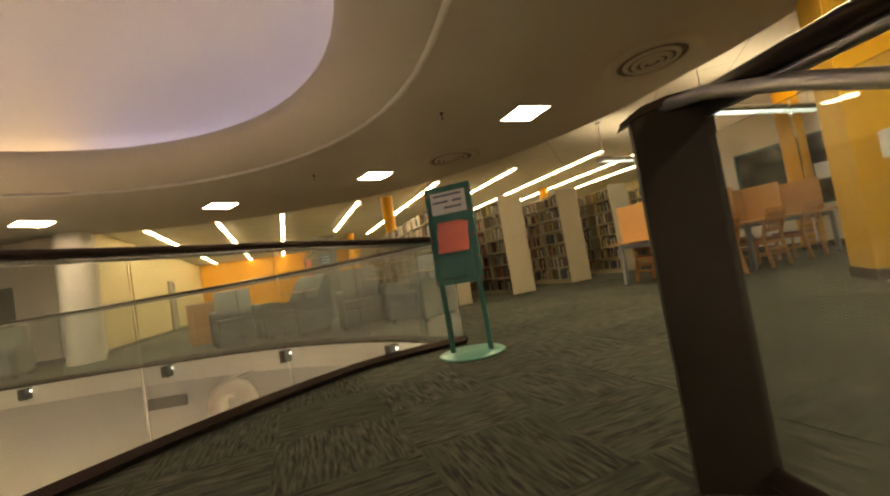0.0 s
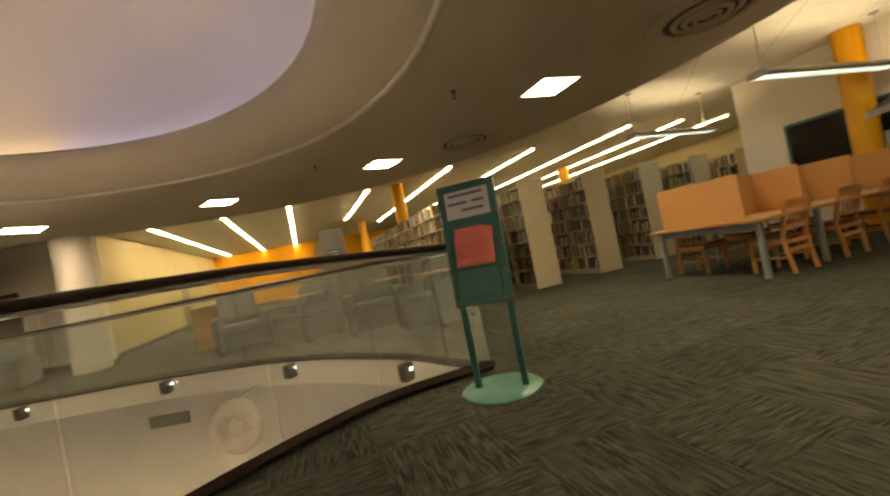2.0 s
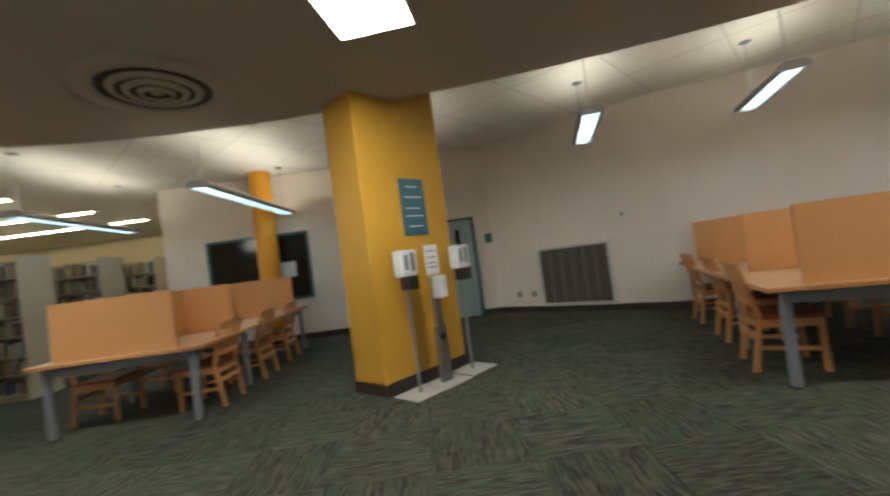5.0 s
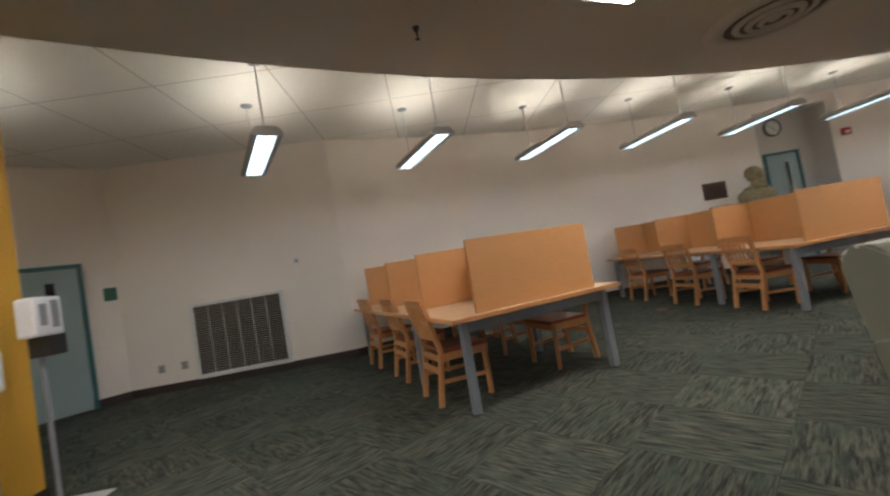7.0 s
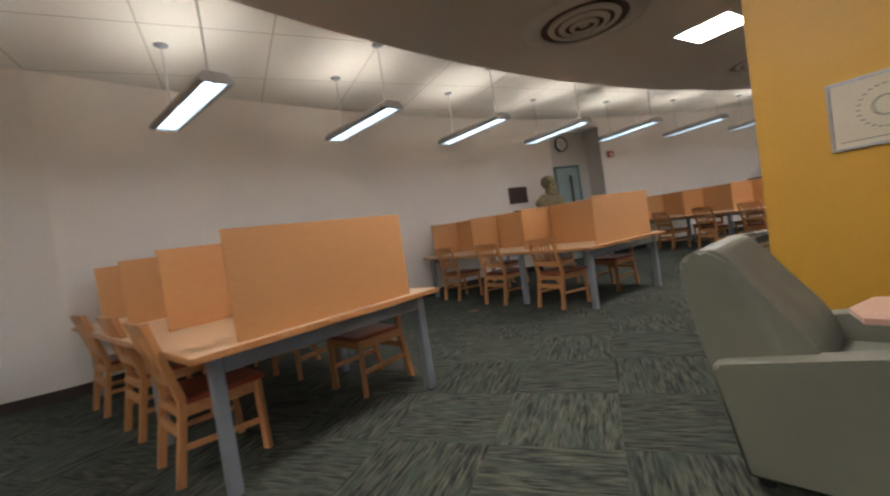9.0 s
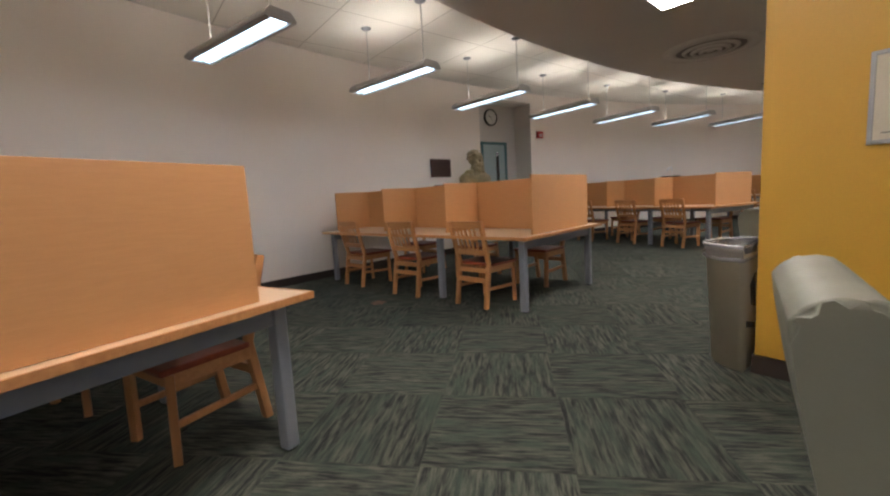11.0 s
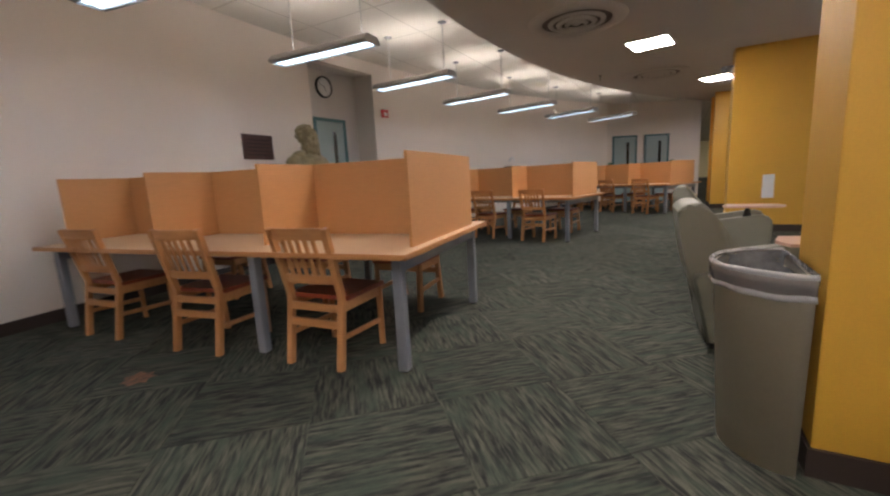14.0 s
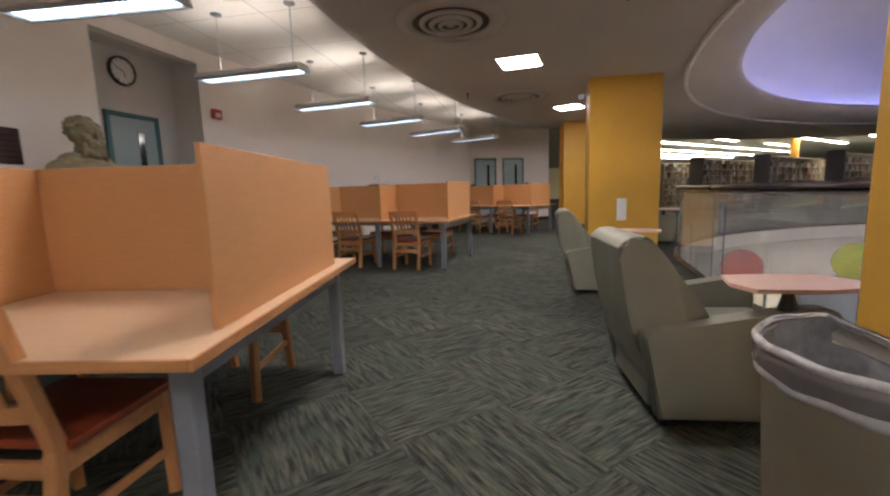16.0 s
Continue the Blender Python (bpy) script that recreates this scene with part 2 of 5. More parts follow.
G_UP = glow("pendant_uplight", (1.0, 0.92, 0.76), PENDANT_UP)
G_STRIP = glow("strip_lens", (1.0, 0.90, 0.66), STRIP)
G_STRIP_S = glow("south_strip_lens", (1.0, 0.92, 0.70), STRIP * 2.4)
G_COVE = glow("cove_tube", (0.40, 0.43, 1.0), COVE)
G_COVE_N = glow("cove_tube_white", (0.50, 0.53, 1.0), COVE * 0.8)
G_COVE_W = glow("cove_lamp_warm", (1.0, 0.78, 0.5), COVE * 1.15)
G_SPOT = glow("bracket_lamp", (0.9, 0.95, 1.0), 3.0)
# Strong glow of the unseen lights added on the storey below.
G_LOWFILL = glow("lower_fill_lens", (1.0, 0.9, 0.78), 205.0)
G_LOWER = glow("lower_window", (1.0, 0.72, 0.12), 0.1)


def glass_material(name, tint, rough=0.0, clear=1.0):
    m, t, b = nodes_of(name)
    b.inputs["Base Color"].default_value = (*tint, 1)
    b.inputs["Transmission Weight"].default_value = clear
    b.inputs["Roughness"].default_value = rough
    b.inputs["IOR"].default_value = 1.45
    return m


# The small diffuse share puts a milky reflection haze into the glass.
M_GLASS = glass_material("guard_glass", (0.86, 0.90, 0.88), 0.0, 0.95)
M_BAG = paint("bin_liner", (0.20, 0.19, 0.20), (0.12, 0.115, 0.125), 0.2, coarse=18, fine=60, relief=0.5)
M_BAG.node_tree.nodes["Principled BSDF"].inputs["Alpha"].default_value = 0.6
# The film is clear; shade inside the bin is put into its colour.
M_BAG_SHADE = paint("liner_inner_shade", (0.24, 0.245, 0.26), (0.05, 0.052, 0.058), 0.18, coarse=9, fine=60, relief=0.6)
M_BAG_SHADE.node_tree.nodes["Principled BSDF"].inputs["Alpha"].default_value = 0.8
# Blue-grey holds the dimness of the storey below in the wall's colour.
M_LOWDIM = paint("lower_wall_dimmed", (0.15, 0.17, 0.22), (0.13, 0.15, 0.19), 0.6, coarse=0.7)
M_HEM = paint("liner_edge", (0.40, 0.39, 0.38), (0.26, 0.25, 0.25), 0.25, coarse=14, fine=60, relief=0.4)
M_LOWFLOOR = paint("lower_floor_tile", (0.30, 0.28, 0.26), (0.27, 0.25, 0.23), 0.45, coarse=0.8)
M_FILM = glass_material("blown_glass", (0.93, 0.86, 0.82), 0.12, 0.55)
M_DARKGLASS = paint("dark_glazing", (0.02, 0.018, 0.015), (0.015, 0.013, 0.011), 0.06, coarse=0.5, relief=0.0)


def book_material():
    m, t, b = nodes_of("book_spines")
    isl = t.nodes.new("ShaderNodeNewGeometry").outputs["Random Per Island"]
    cr = t.nodes.new("ShaderNodeValToRGB")
    cr.color_ramp.interpolation = "CONSTANT"
    cols = ((0.28, 0.2, 0.13), (0.05, 0.045, 0.05), (0.45, 0.4, 0.3), (0.13, 0.055, 0.04), (0.07, 0.09, 0.14), (0.55, 0.5, 0.42),
            (0.10, 0.12, 0.08), (0.38, 0.1, 0.06), (0.2, 0.17, 0.13), (0.62, 0.58, 0.5), (0.42, 0.33, 0.1), (0.09, 0.07, 0.06))
    e = cr.color_ramp.elements
    e[0].color, e[1].position, e[1].color = (*cols[0], 1), 1 / len(cols), (*cols[1], 1)
    for k in range(2, len(cols)):
        e.new(k / len(cols)).color = (*cols[k], 1)
    t.links.new(isl, cr.inputs[0])
    pos = t.nodes.new("ShaderNodeNewGeometry").outputs["Position"]
    n = noise_of(t, pos, 60.0, 2.0)
    col = mixed(t, ramp(t, n, 0.4, 1.4), cr.outputs[0], (0.1, 0.08, 0.06))
    t.links.new(col, b.inputs["Base Color"])
    b.inputs["Roughness"].default_value = 0.5
    return m


M_BOOK = book_material()


# ---- mesh helpers ----
def box(bm, x0, y0, z0, x1, y1, z1, bevel=0.0, m=None):
    r = bmesh.ops.create_cube(bm, size=1.0)
    vs = r["verts"]
    bmesh.ops.transform(bm, verts=vs, matrix=Matrix.LocRotScale(((x0 + x1) / 2, (y0 + y1) / 2, (z0 + z1) / 2), None, (x1 - x0, y1 - y0, z1 - z0)))
    if bevel:
        es = list({e for v in vs for e in v.link_edges})
        out = bmesh.ops.bevel(bm, geom=es, offset=bevel, segments=2, affect="EDGES", profile=0.6)
        vs = list({v for f in out["faces"] for v in f.verts} | {v for v in vs if v.is_valid})
    if m is not None:
        bmesh.ops.transform(bm, verts=vs, matrix=m)
    return vs


def tube(bm, a, b, r0, r1=None, n=12, caps=True):
    a, b = Vector(a), Vector(b)
    d = b - a
    q = d.to_track_quat("Z", "Y").to_matrix().to_4x4()
    bmesh.ops.create_cone(bm, cap_ends=caps, segments=n, radius1=r0, radius2=r0 if r1 is None else r1, depth=d.length, matrix=Matrix.Translation((a + b) / 2) @ q)


def lathe(bm, profile, n=24, m=None, arc=360.0):
    rows = []
    steps = n if arc >= 360 else n + 1
    for r, z in profile:
        rows.append([bm.verts.new((r * math.cos(radians(arc) * k / n), r * math.sin(radians(arc) * k / n), z)) for k in range(steps)])
    for p, q in zip(rows, rows[1:]):
        for k in range(n):
            k2 = (k + 1) % steps
            bm.faces.new((p[k], p[k2], q[k2], q[k]))
    if m is not None:
        bmesh.ops.transform(bm, verts=[v for row in rows for v in row], matrix=m)
    return rows


def beam(bm, a, b, w, h, bevel=0.004):
    """A square bar from a to b, w wide and h deep."""
    a, b = Vector(a), Vector(b)
    d = b - a
    q = d.to_track_quat("Z", "Y").to_matrix().to_4x4()
    box(bm, -w / 2, -h / 2, 0, w / 2, h / 2, d.length, bevel, Matrix.Translation(a) @ q)


def prism(bm, outline, y0, y1):
    """An outline in x, z pulled from y0 to y1."""
    p = [bm.verts.new((x, y0, z)) for x, z in outline]
    q = [bm.verts.new((x, y1, z)) for x, z in outline]
    bm.faces.new(p)
    bm.faces.new(q[::-1])
    n = len(p)
    for k in range(n):
        bm.faces.new((p[k], q[k], q[(k + 1) % n], p[(k + 1) % n]))


def finish(bm, name, material, smooth=False):
    bmesh.ops.recalc_face_normals(bm, faces=bm.faces)
    me = bpy.data.meshes.new(name)
    bm.to_mesh(me)
    bm.free()
    me.materials.append(material)
    if smooth:
        for p in me.polygons:
            p.use_smooth = True
    return me


def part(name, bm, material, parent=None, label="", smooth=False):
    ob = new(name, finish(bm, name, material, smooth))
    ob.parent = parent
    if label:
        tagged(ob, label)
    return ob


def structure(name, bm, material, label, category, smooth=False):
    return tagged(part(name, bm, material, None, "", smooth), label, category, "", "structure")


def thing(name, label, category, group="", m=None):
    ob = tagged(new(name), label, category, group)
    if m is not None:
        ob.matrix_basis = m
    return ob


def even_shade(ob):
    """Rounded edges shade softly while the broad faces stay flat."""
    wn = ob.modifiers.new("even_shade", "WEIGHTED_NORMAL")
    wn.weight = 100
    return ob


def BM():
    return bmesh.new()


def filled(loops, z, up=True):
    """A flat sheet bounded by the first loop, with the other loops as holes."""
    bm = BM()
    for loop in loops:
        vs = [bm.verts.new((x, y, z)) for x, y in loop]
        for k in range(len(vs)):
            bm.edges.new((vs[k], vs[(k + 1) % len(vs)]))
    bmesh.ops.triangle_fill(bm, use_beauty=True, use_dissolve=False, edges=bm.edges[:], normal=(0, 0, 1 if up else -1))
    return bm


def strip_along(bm, pts, z0, z1, closed=False, w=0.0):
    """An upright band along points; with w it gets that thickness to the right of the way."""
    def off(k, d):
        a = Vector(pts[max(k - 1, 0)]) if not closed else Vector(pts[k - 1])
        c = Vector(pts[min(k + 1, len(pts) - 1)]) if not closed else Vector(pts[(k + 1) % len(pts)])
        t = (c - a).normalized()
        return Vector(pts[k]) + Vector((t.y, -t.x)) * d
    n = len(pts)
    rows = []
    for k in range(n):
        p = Vector(pts[k])
        if w:
            q = off(k, w)
            rows.append([bm.verts.new((*p, z0)), bm.verts.new((*p, z1)), bm.verts.new((*q, z1)), bm.verts.new((*q, z0))])
        else:
            rows.append([bm.verts.new((*p, z0)), bm.verts.new((*p, z1))])
    for k in range(n if closed else n - 1):
        a, c = rows[k], rows[(k + 1) % n]
        m = len(a)
        for i in range(m if w else 1):
            bm.faces.new((a[i], c[i], c[(i + 1) % m], a[(i + 1) % m]))
    if w and not closed:
        bm.faces.new(rows[0])
        bm.faces.new(rows[-1][::-1])


def sweep(bm, pts, r, n=10, flat=1.0):
    """A round or flattened rail along 3D points."""
    rows = []
    for k, p in enumerate(pts):
        t = (Vector(pts[min(k + 1, len(pts) - 1)]) - Vector(pts[max(k - 1, 0)])).normalized()
        side = t.cross(Vector((0, 0, 1))).normalized()
        up = side.cross(t).normalized()
        rows.append([bm.verts.new(Vector(p) + side * r * math.cos(2 * math.pi * i / n) + up * r * flat * math.sin(2 * math.pi * i / n)) for i in range(n)])
    for a, b in zip(rows, rows[1:]):
        for i in range(n):
            bm.faces.new((a[i], a[(i + 1) % n], b[(i + 1) % n], b[i]))
    bm.faces.new(rows[0][::-1])
    bm.faces.new(rows[-1])


def smooth_path(pts, n=8):
    """Catmull-Rom through points."""
    P = [Vector(p) for p in pts]
    P = [2 * P[0] - P[1]] + P + [2 * P[-1] - P[-2]]
    out = []
    for i in range(1, len(P) - 2):
        a, b, c, d = P[i - 1:i + 3]
        for k in range(n):
            t = k / n
            out.append(0.5 * (2 * b + (c - a) * t + (2 * a - 5 * b + 4 * c - d) * t * t + (3 * b - a - 3 * c + d) * t ** 3))
    return [tuple(v) for v in out] + [tuple(P[-2])]


# ---- large structure ----
def capsule(h, mid=9.45, t0=-112.0, t1=17.5, n=72, k=28):
    """A band bent round the plan's centre, h to each side of its middle line, with round ends."""
    out = [polar(mid + h, t0 + (t1 - t0) * i / n).to_2d() for i in range(n + 1)]
    e = polar(mid, t1).to_2d()
    out += [e + Vector((math.cos(radians(t1 + 180 * i / k)), math.sin(radians(t1 + 180 * i / k)))) * h for i in range(1, k)]
    out += [polar(max(mid - h, 0.2), t1 - (t1 - t0) * i / n).to_2d() for i in range(n + 1)]
    e = polar(mid, t0).to_2d()
    out += [e + Vector((math.cos(radians(t0 + 180 + 180 * i / k)), math.sin(radians(t0 + 180 + 180 * i / k)))) * h for i in range(1, k)]
    return [tuple(p) for p in out]


FAR = smooth_path([(-13.6, 5.6), (-11, 6.6), (-8.4, 7.0), (-5.2, 6.95), (-2.9, 6.42), (-1.2, 5.4), (-0.5, 4.68), (-0.08, 4.33)], 5)
NEAR = smooth_path([(-0.08, 4.33), (-0.45, 4.2), (-0.87, 4.0), (-1.27, 3.68), (-1.8, 2.98), (-2.22, 2.2), (-2.62, 1.15), (-2.8, -0.15)], 5)
RING = [tuple(polar(R_RAIL + 0.13, d).to_2d()) for d in np.linspace(4.85, -26, 26)]
SOUTH = smooth_path([RING[-1], (-1.07, -7.05), (-1.8, -8.2), (-3.2, -9.5), (-6, -10.7), (-10, -10.9), (-13.6, -9.4)], 5)
WEST = smooth_path([(-13.6, -9.4), (-15.2, -6), (-15.6, -1), (-15.2, 3), (-13.6, 5.6)], 5)
LAND_E = (0.82, -0.15)
RING_IN = [p for p in RING if p[1] < -0.15]
HOLE = FAR[:-1] + NEAR[:-1] + [(-2.8, -0.15), LAND_E] + RING_IN + SOUTH[1:-1] + WEST[:-1]

bm = filled([[(-46, -47), (14, -47), (14, 37), (-46, 37)], HOLE], 0.0)
floor = structure("floor", bm, M_CARPET, "dark green streaked carpet tiles laid quarter-turned", "floor")
bm = BM()
strip_along(bm, HOLE, -0.32, -0.004, True)
structure("floor_edge", bm, M_WHITE, "white plastered edge of the floor round the atrium", "floor edge")

# stair that comes up inside the ring
bm = BM()
for k in range(15):
    y = -0.15 - 0.3 * k
    z = -0.17 * (k + 1)
    x1 = CX + math.sqrt(R_RAIL ** 2 - (y - 0.3 - CY) ** 2) - 0.06
    box(bm, -2.8, y - 0.34, z - 0.22, x1, y, z, 0.006)
structure("stairs", bm, M_CARPET, "carpeted stair rising beside the glass guard", "stairs")

# lower level seen through the opening
bm = BM()
box(bm, -34, -31, -5.4, 14, 37, -5.2)
structure("lower_floor", bm, M_LOWFLOOR, "grey floor of the storey below the atrium", "floor")
bm = BM()
strip_along(bm, FAR[:-4], -2.3, -0.322, False, -0.12)
structure("atrium_wall_north", bm, M_WHITE, "white curved wall band under the upper floor", "wall", True)
bm = BM()
strip_along(bm, [(x, y - 0.25) for x, y in SOUTH[6:]], -1.45, -0.33, False, -0.12)
structure("atrium_wall_south", bm, M_WHITE, "white curved wall band under the upper floor", "wall", True)
bm = BM()
strip_along(bm, [(x - 0.25, y) for x, y in WEST], -1.45, -0.33, False, -0.12)
structure("atrium_wall_west", bm, M_WHITE, "white curved wall band under the upper floor", "wall", True)
bm = BM()
box(bm, -26, 10.6, -5.2, 14, 10.8, -0.1)
structure("lower_wall_north", bm, M_WHITE, "pale wall of the storey below", "wall")
bm = BM()
box(bm, -26, -14.2, -5.2, 14, -14.0, -0.1)
structure("lower_wall_south", bm, M_LOWDIM, "wall of the storey below, its dimness put into a blue-grey colour", "wall")
bm = BM()
box(bm, -26.2, -14.2, -5.2, -26, 10.8, -0.1)
structure("lower_wall_west", bm, M_WHITE, "pale wall of the storey below", "wall")
bm = filled([[(-26, -14), (6, -14), (6, 10.6), (-26, 10.6)], HOLE], -0.34, False)
structure("lower_ceiling", bm, M_WHITE, "pale ceiling of the storey below", "ceiling")
# Unseen lights, added so that their bounce brightens the white atrium wall.
for x, y in ((-12, 8.6), (-8.5, 8.9), (-5, 8.9), (-1.5, 8.0), (1.8, 5.5), (2.5, -3), (1.5, -8), (-18, -6), (-18, 0), (-18, 5)):
    t = thing("lower_ceiling_light", "unseen square light added to brighten the storey below", "ceiling light", "lower storey lights", pose(x, y, -0.345))
    bm = BM()
    box(bm, -0.4, -0.4, -0.02, 0.4, 0.4, 0)
    part("frame", bm, M_LIGHTMETAL, t)
    bm = BM()
    box(bm, -0.37, -0.37, -0.026, 0.37, 0.37, -0.021)
    part("diffuser", bm, G_LOWFILL, t, "bright lens")
bm = BM()
box(bm, 6, -14.2, -5.2, 6.2, 10.8, -0.1)
structure("lower_wall_east", bm, M_WHITE, "pale wall of the storey below", "wall")


def lower_window(m):
    w = tagged(new("window_lower"), "teal-framed lit window on the storey below", "window", "lower windows", "structure")
    w.matrix_basis = m
    bm = BM()
    for x in (0, 1.5, 3.0):
        box(bm, x - 0.05, -0.04, 0, x + 0.05, 0.04, 1.9)
    for z in (0.03, 1.35, 1.87):
        box(bm, 0.05, -0.03, z - 0.04, 2.95, 0.03, z + 0.04)
    part("window_frame", bm, M_FRAME, w)
    for x in (0.05, 1.55):
        bm = BM()
        box(bm, x, -0.008, 0.07, x + 1.4, 0.0, 1.83)
        part("pane", bm, G_LOWER, w)
    return w


lw = lower_window(pose(-12, -13.95, -3.9))
for x in (-8.4, -4.8):
    copy_thing(lw, pose(x, -13.95, -3.9, 0, 0, 0))

# walls
def wall_run(name, pts, z1, material, label, base=True, z0=0.0):
    bm = BM()
    strip_along(bm, pts, z0, z1, False, 0.18)
    w = structure(name, bm, material, label, "wall")
    if base:
        bm = BM()
        strip_along(bm, pts, 0.0, 0.12, False, -0.014)
        structure("baseboard", bm, M_BASE, "dark brown rubber baseboard", "baseboard")
    return w


P_REC0, P_REC1 = polar(R_WALL, -22.7).to_2d(), polar(R_WALL, -27.1).to_2d()
B0, B1 = polar(R_WALL + 0.55, -22.7).to_2d(), polar(R_WALL + 0.55, -27.1).to_2d()
arc = lambda a, b, n: [tuple(polar(R_WALL, d).to_2d()) for d in np.linspace(a, b, n)]
BEND = smooth_path([polar(R_WALL, 0.6).to_2d(), polar(R_WALL, 2.0).to_2d(), (8.42, 1.5), (8.78, 2.6), (9.3, 3.95)], 6)[6:]
wall_run("wall_east", arc(-22.7, 1.9, 40) + [tuple(p) for p in BEND], CEIL, M_WALL, "curved pale plaster wall behind the desks")
wall_run("wall_southeast", arc(-54.3, -27.1, 26), CEIL, M_WALL, "curved pale plaster wall behind the desks")
wall_run("wall_recess", [tuple(P_REC1), tuple(B1), tuple(B0), tuple(P_REC0)], CEIL, M_WALL_GREY, "door recess greyer than the walls beside it", False)
wall_run("wall_recess_header", arc(-27.1, -22.7, 8), CEIL, M_WALL, "pale plaster header over the door recess", False, 3.39)
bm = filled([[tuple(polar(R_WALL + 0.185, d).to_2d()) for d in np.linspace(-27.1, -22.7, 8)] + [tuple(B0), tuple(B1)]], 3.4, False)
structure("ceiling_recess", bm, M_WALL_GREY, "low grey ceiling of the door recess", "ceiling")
wall_run("wall_south_end", [(-4.2, -18.0), (-0.75, -17.7)], CEIL, M_WALL, "pale end wall with two doors")
wall_run("wall_window", [(9.3, 3.95), (6.75, 10.6)], CEIL, M_WALL, "pale wall with a teal-framed window")
wall_run("wall_return", [(6.75, 10.6), (12.5, 12.9)], CEIL, M_WALL, "pale return wall by the shelves")
wall_run("wall_stacks_east", [(12.5, 12.9), (4.5, 35.6)], CEIL, M_CREAM, "cream wall beside the book stacks")
wall_run("wall_north", [(4.5, 35.6), (-16.35, 26.6)], CEIL, M_ORANGE, "bright orange far wall")
wall_run("wall_northwest", [(-16.35, 26.6), (-10.2, 11.4)], CEIL, M_CREAM, "cream wall along the stacks")
wall_run("wall_west_doors", [(-10.2, 11.4), (-45, 14.03)], CEIL, M_WALL, "pale wall with dark doors")
wall_run("wall_west", [(-45, 14.03), (-45, -46)], CEIL, M_CREAM, "far pale wall across the atrium")
wall_run("wall_south", [(-45, -46), (-4.2, -46)], CEIL, M_CREAM, "far wall behind the south stacks")
wall_run("wall_south_side", [(-4.2, -46), (-4.2, -18.0)], CEIL, M_WALL, "pale side wall")

# ceilings
bm = filled([[(-46, -47), (14, -47), (14, 37), (-46, 37)], capsule(4.45)], CEIL, False)
structure("ceiling", bm, M_CEIL, "white lay-in tile ceiling above the desks and stacks", "ceiling")
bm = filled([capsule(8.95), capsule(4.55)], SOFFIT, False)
structure("ceiling_soffit", bm, M_SOFFIT, "plaster soffit that runs round the atrium, its dimness put into the colour", "ceiling")
bm = BM()
strip_along(bm, capsule(8.95), SOFFIT, CEIL, True)
structure("soffit_edge", bm, M_WHITE, "white upright edge of the soffit", "ceiling edge")


def loft(rows, name, material, label, category):
    bm = BM()
    made = [[bm.verts.new((x, y, z)) for x, y in capsule(h)] for h, z in rows]
    n = len(made[0])
    for a, b in zip(made, made[1:]):
        for k in range(n):
            bm.faces.new((a[k], a[(k + 1) % n], b[(k + 1) % n], b[k]))
    ob = structure(name, bm, material, label, category, True)
    return ob


loft([(4.55, SOFFIT), (4.55, SOFFIT - 0.045), (4.48, SOFFIT - 0.045), (4.49, SOFFIT)], "cove_bead", M_COVE, "thin raised bead round the ceiling opening", "ceiling trim")
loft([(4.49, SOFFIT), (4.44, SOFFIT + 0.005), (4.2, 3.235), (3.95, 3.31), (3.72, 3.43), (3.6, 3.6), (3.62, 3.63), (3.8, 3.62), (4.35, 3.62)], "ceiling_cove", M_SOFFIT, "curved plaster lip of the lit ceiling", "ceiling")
loft([(4.35, 3.62), (4.35, 4.1), (4.2, 4.5), (3.8, 4.85), (3.0, 5.15), (2.0, 5.3), (1.0, 5.36), (0.03, 5.38)], "ceiling_dome", M_COVE, "softly lit raised dome over the atrium", "ceiling")
cove = loft([(4.10, 3.66), (4.18, 3.66), (4.18, 3.71), (4.10, 3.71), (4.10, 3.66)], "cove_light", G_COVE, "violet-white light tubes hidden in the ceiling cove", "cove light")
# the tubes round the north end are whiter, with one warm lamp among them
cove.data.materials.append(G_COVE_N)
cove.data.materials.append(G_COVE_W)
for f in cove.data.polygons:
    c = f.center
    f.material_index = 2 if (c.x + 6.8) ** 2 + (c.y - 6.6) ** 2 < 0.8 else 1 if c.y > 1.5 else 0


# ---- glass guard round the atrium ----
def guard(name, pts, label, drop=None):
    """Panels of glass in a dark shoe under one handrail."""
    g = thing(name, label, "guard rail", "atrium guards")
    z = (lambda k: 0.0) if drop is None else drop
    bm = BM()
    sweep(bm, [(p[0], p[1], z(k) + RAIL_TOP - 0.03) for k, p in enumerate(pts)], 0.052, 12, 0.55)
    part("handrail", bm, M_BRONZE_RAIL, g, "dark bronze handrail", True)
    bm = BM()
    sweep(bm, [(p[0], p[1], z(k) + RAIL_TOP - 0.075) for k, p in enumerate(pts)], 0.018, 8, 1.0)
    part("rail_channel", bm, M_METAL, g, "thin metal channel under the handrail", True)
    bm = BM()
    sweep(bm, [(p[0], p[1], 0.045) for k, p in enumerate(pts)], 0.05, 4, 0.9)
    part("base_shoe", bm, M_BRONZE_RAIL, g, "dark base shoe")
    step = 6
    for s in range(0, len(pts) - 1, step):
        seg = pts[s:s + step + 1]
        if len(seg) < 2:
            continue
        d0, d1 = Vector(seg[1]) - Vector(seg[0]), Vector(seg[-1]) - Vector(seg[-2])
        seg = [tuple(Vector(seg[0]) + d0.normalized() * 0.008)] + list(seg[1:-1]) + [tuple(Vector(seg[-1]) - d1.normalized() * 0.008)]
        bm = BM()
        strip_along(bm, seg, 0.07, RAIL_TOP - 0.08 + min(z(s), z(min(s + step, len(pts) - 1))), False, 0.012)
        p = part("pane", bm, M_GLASS, g)
        p.visible_shadow = False
    return g


guard("glass_guard", FAR, "clear glass guard with dark bronze handrail")
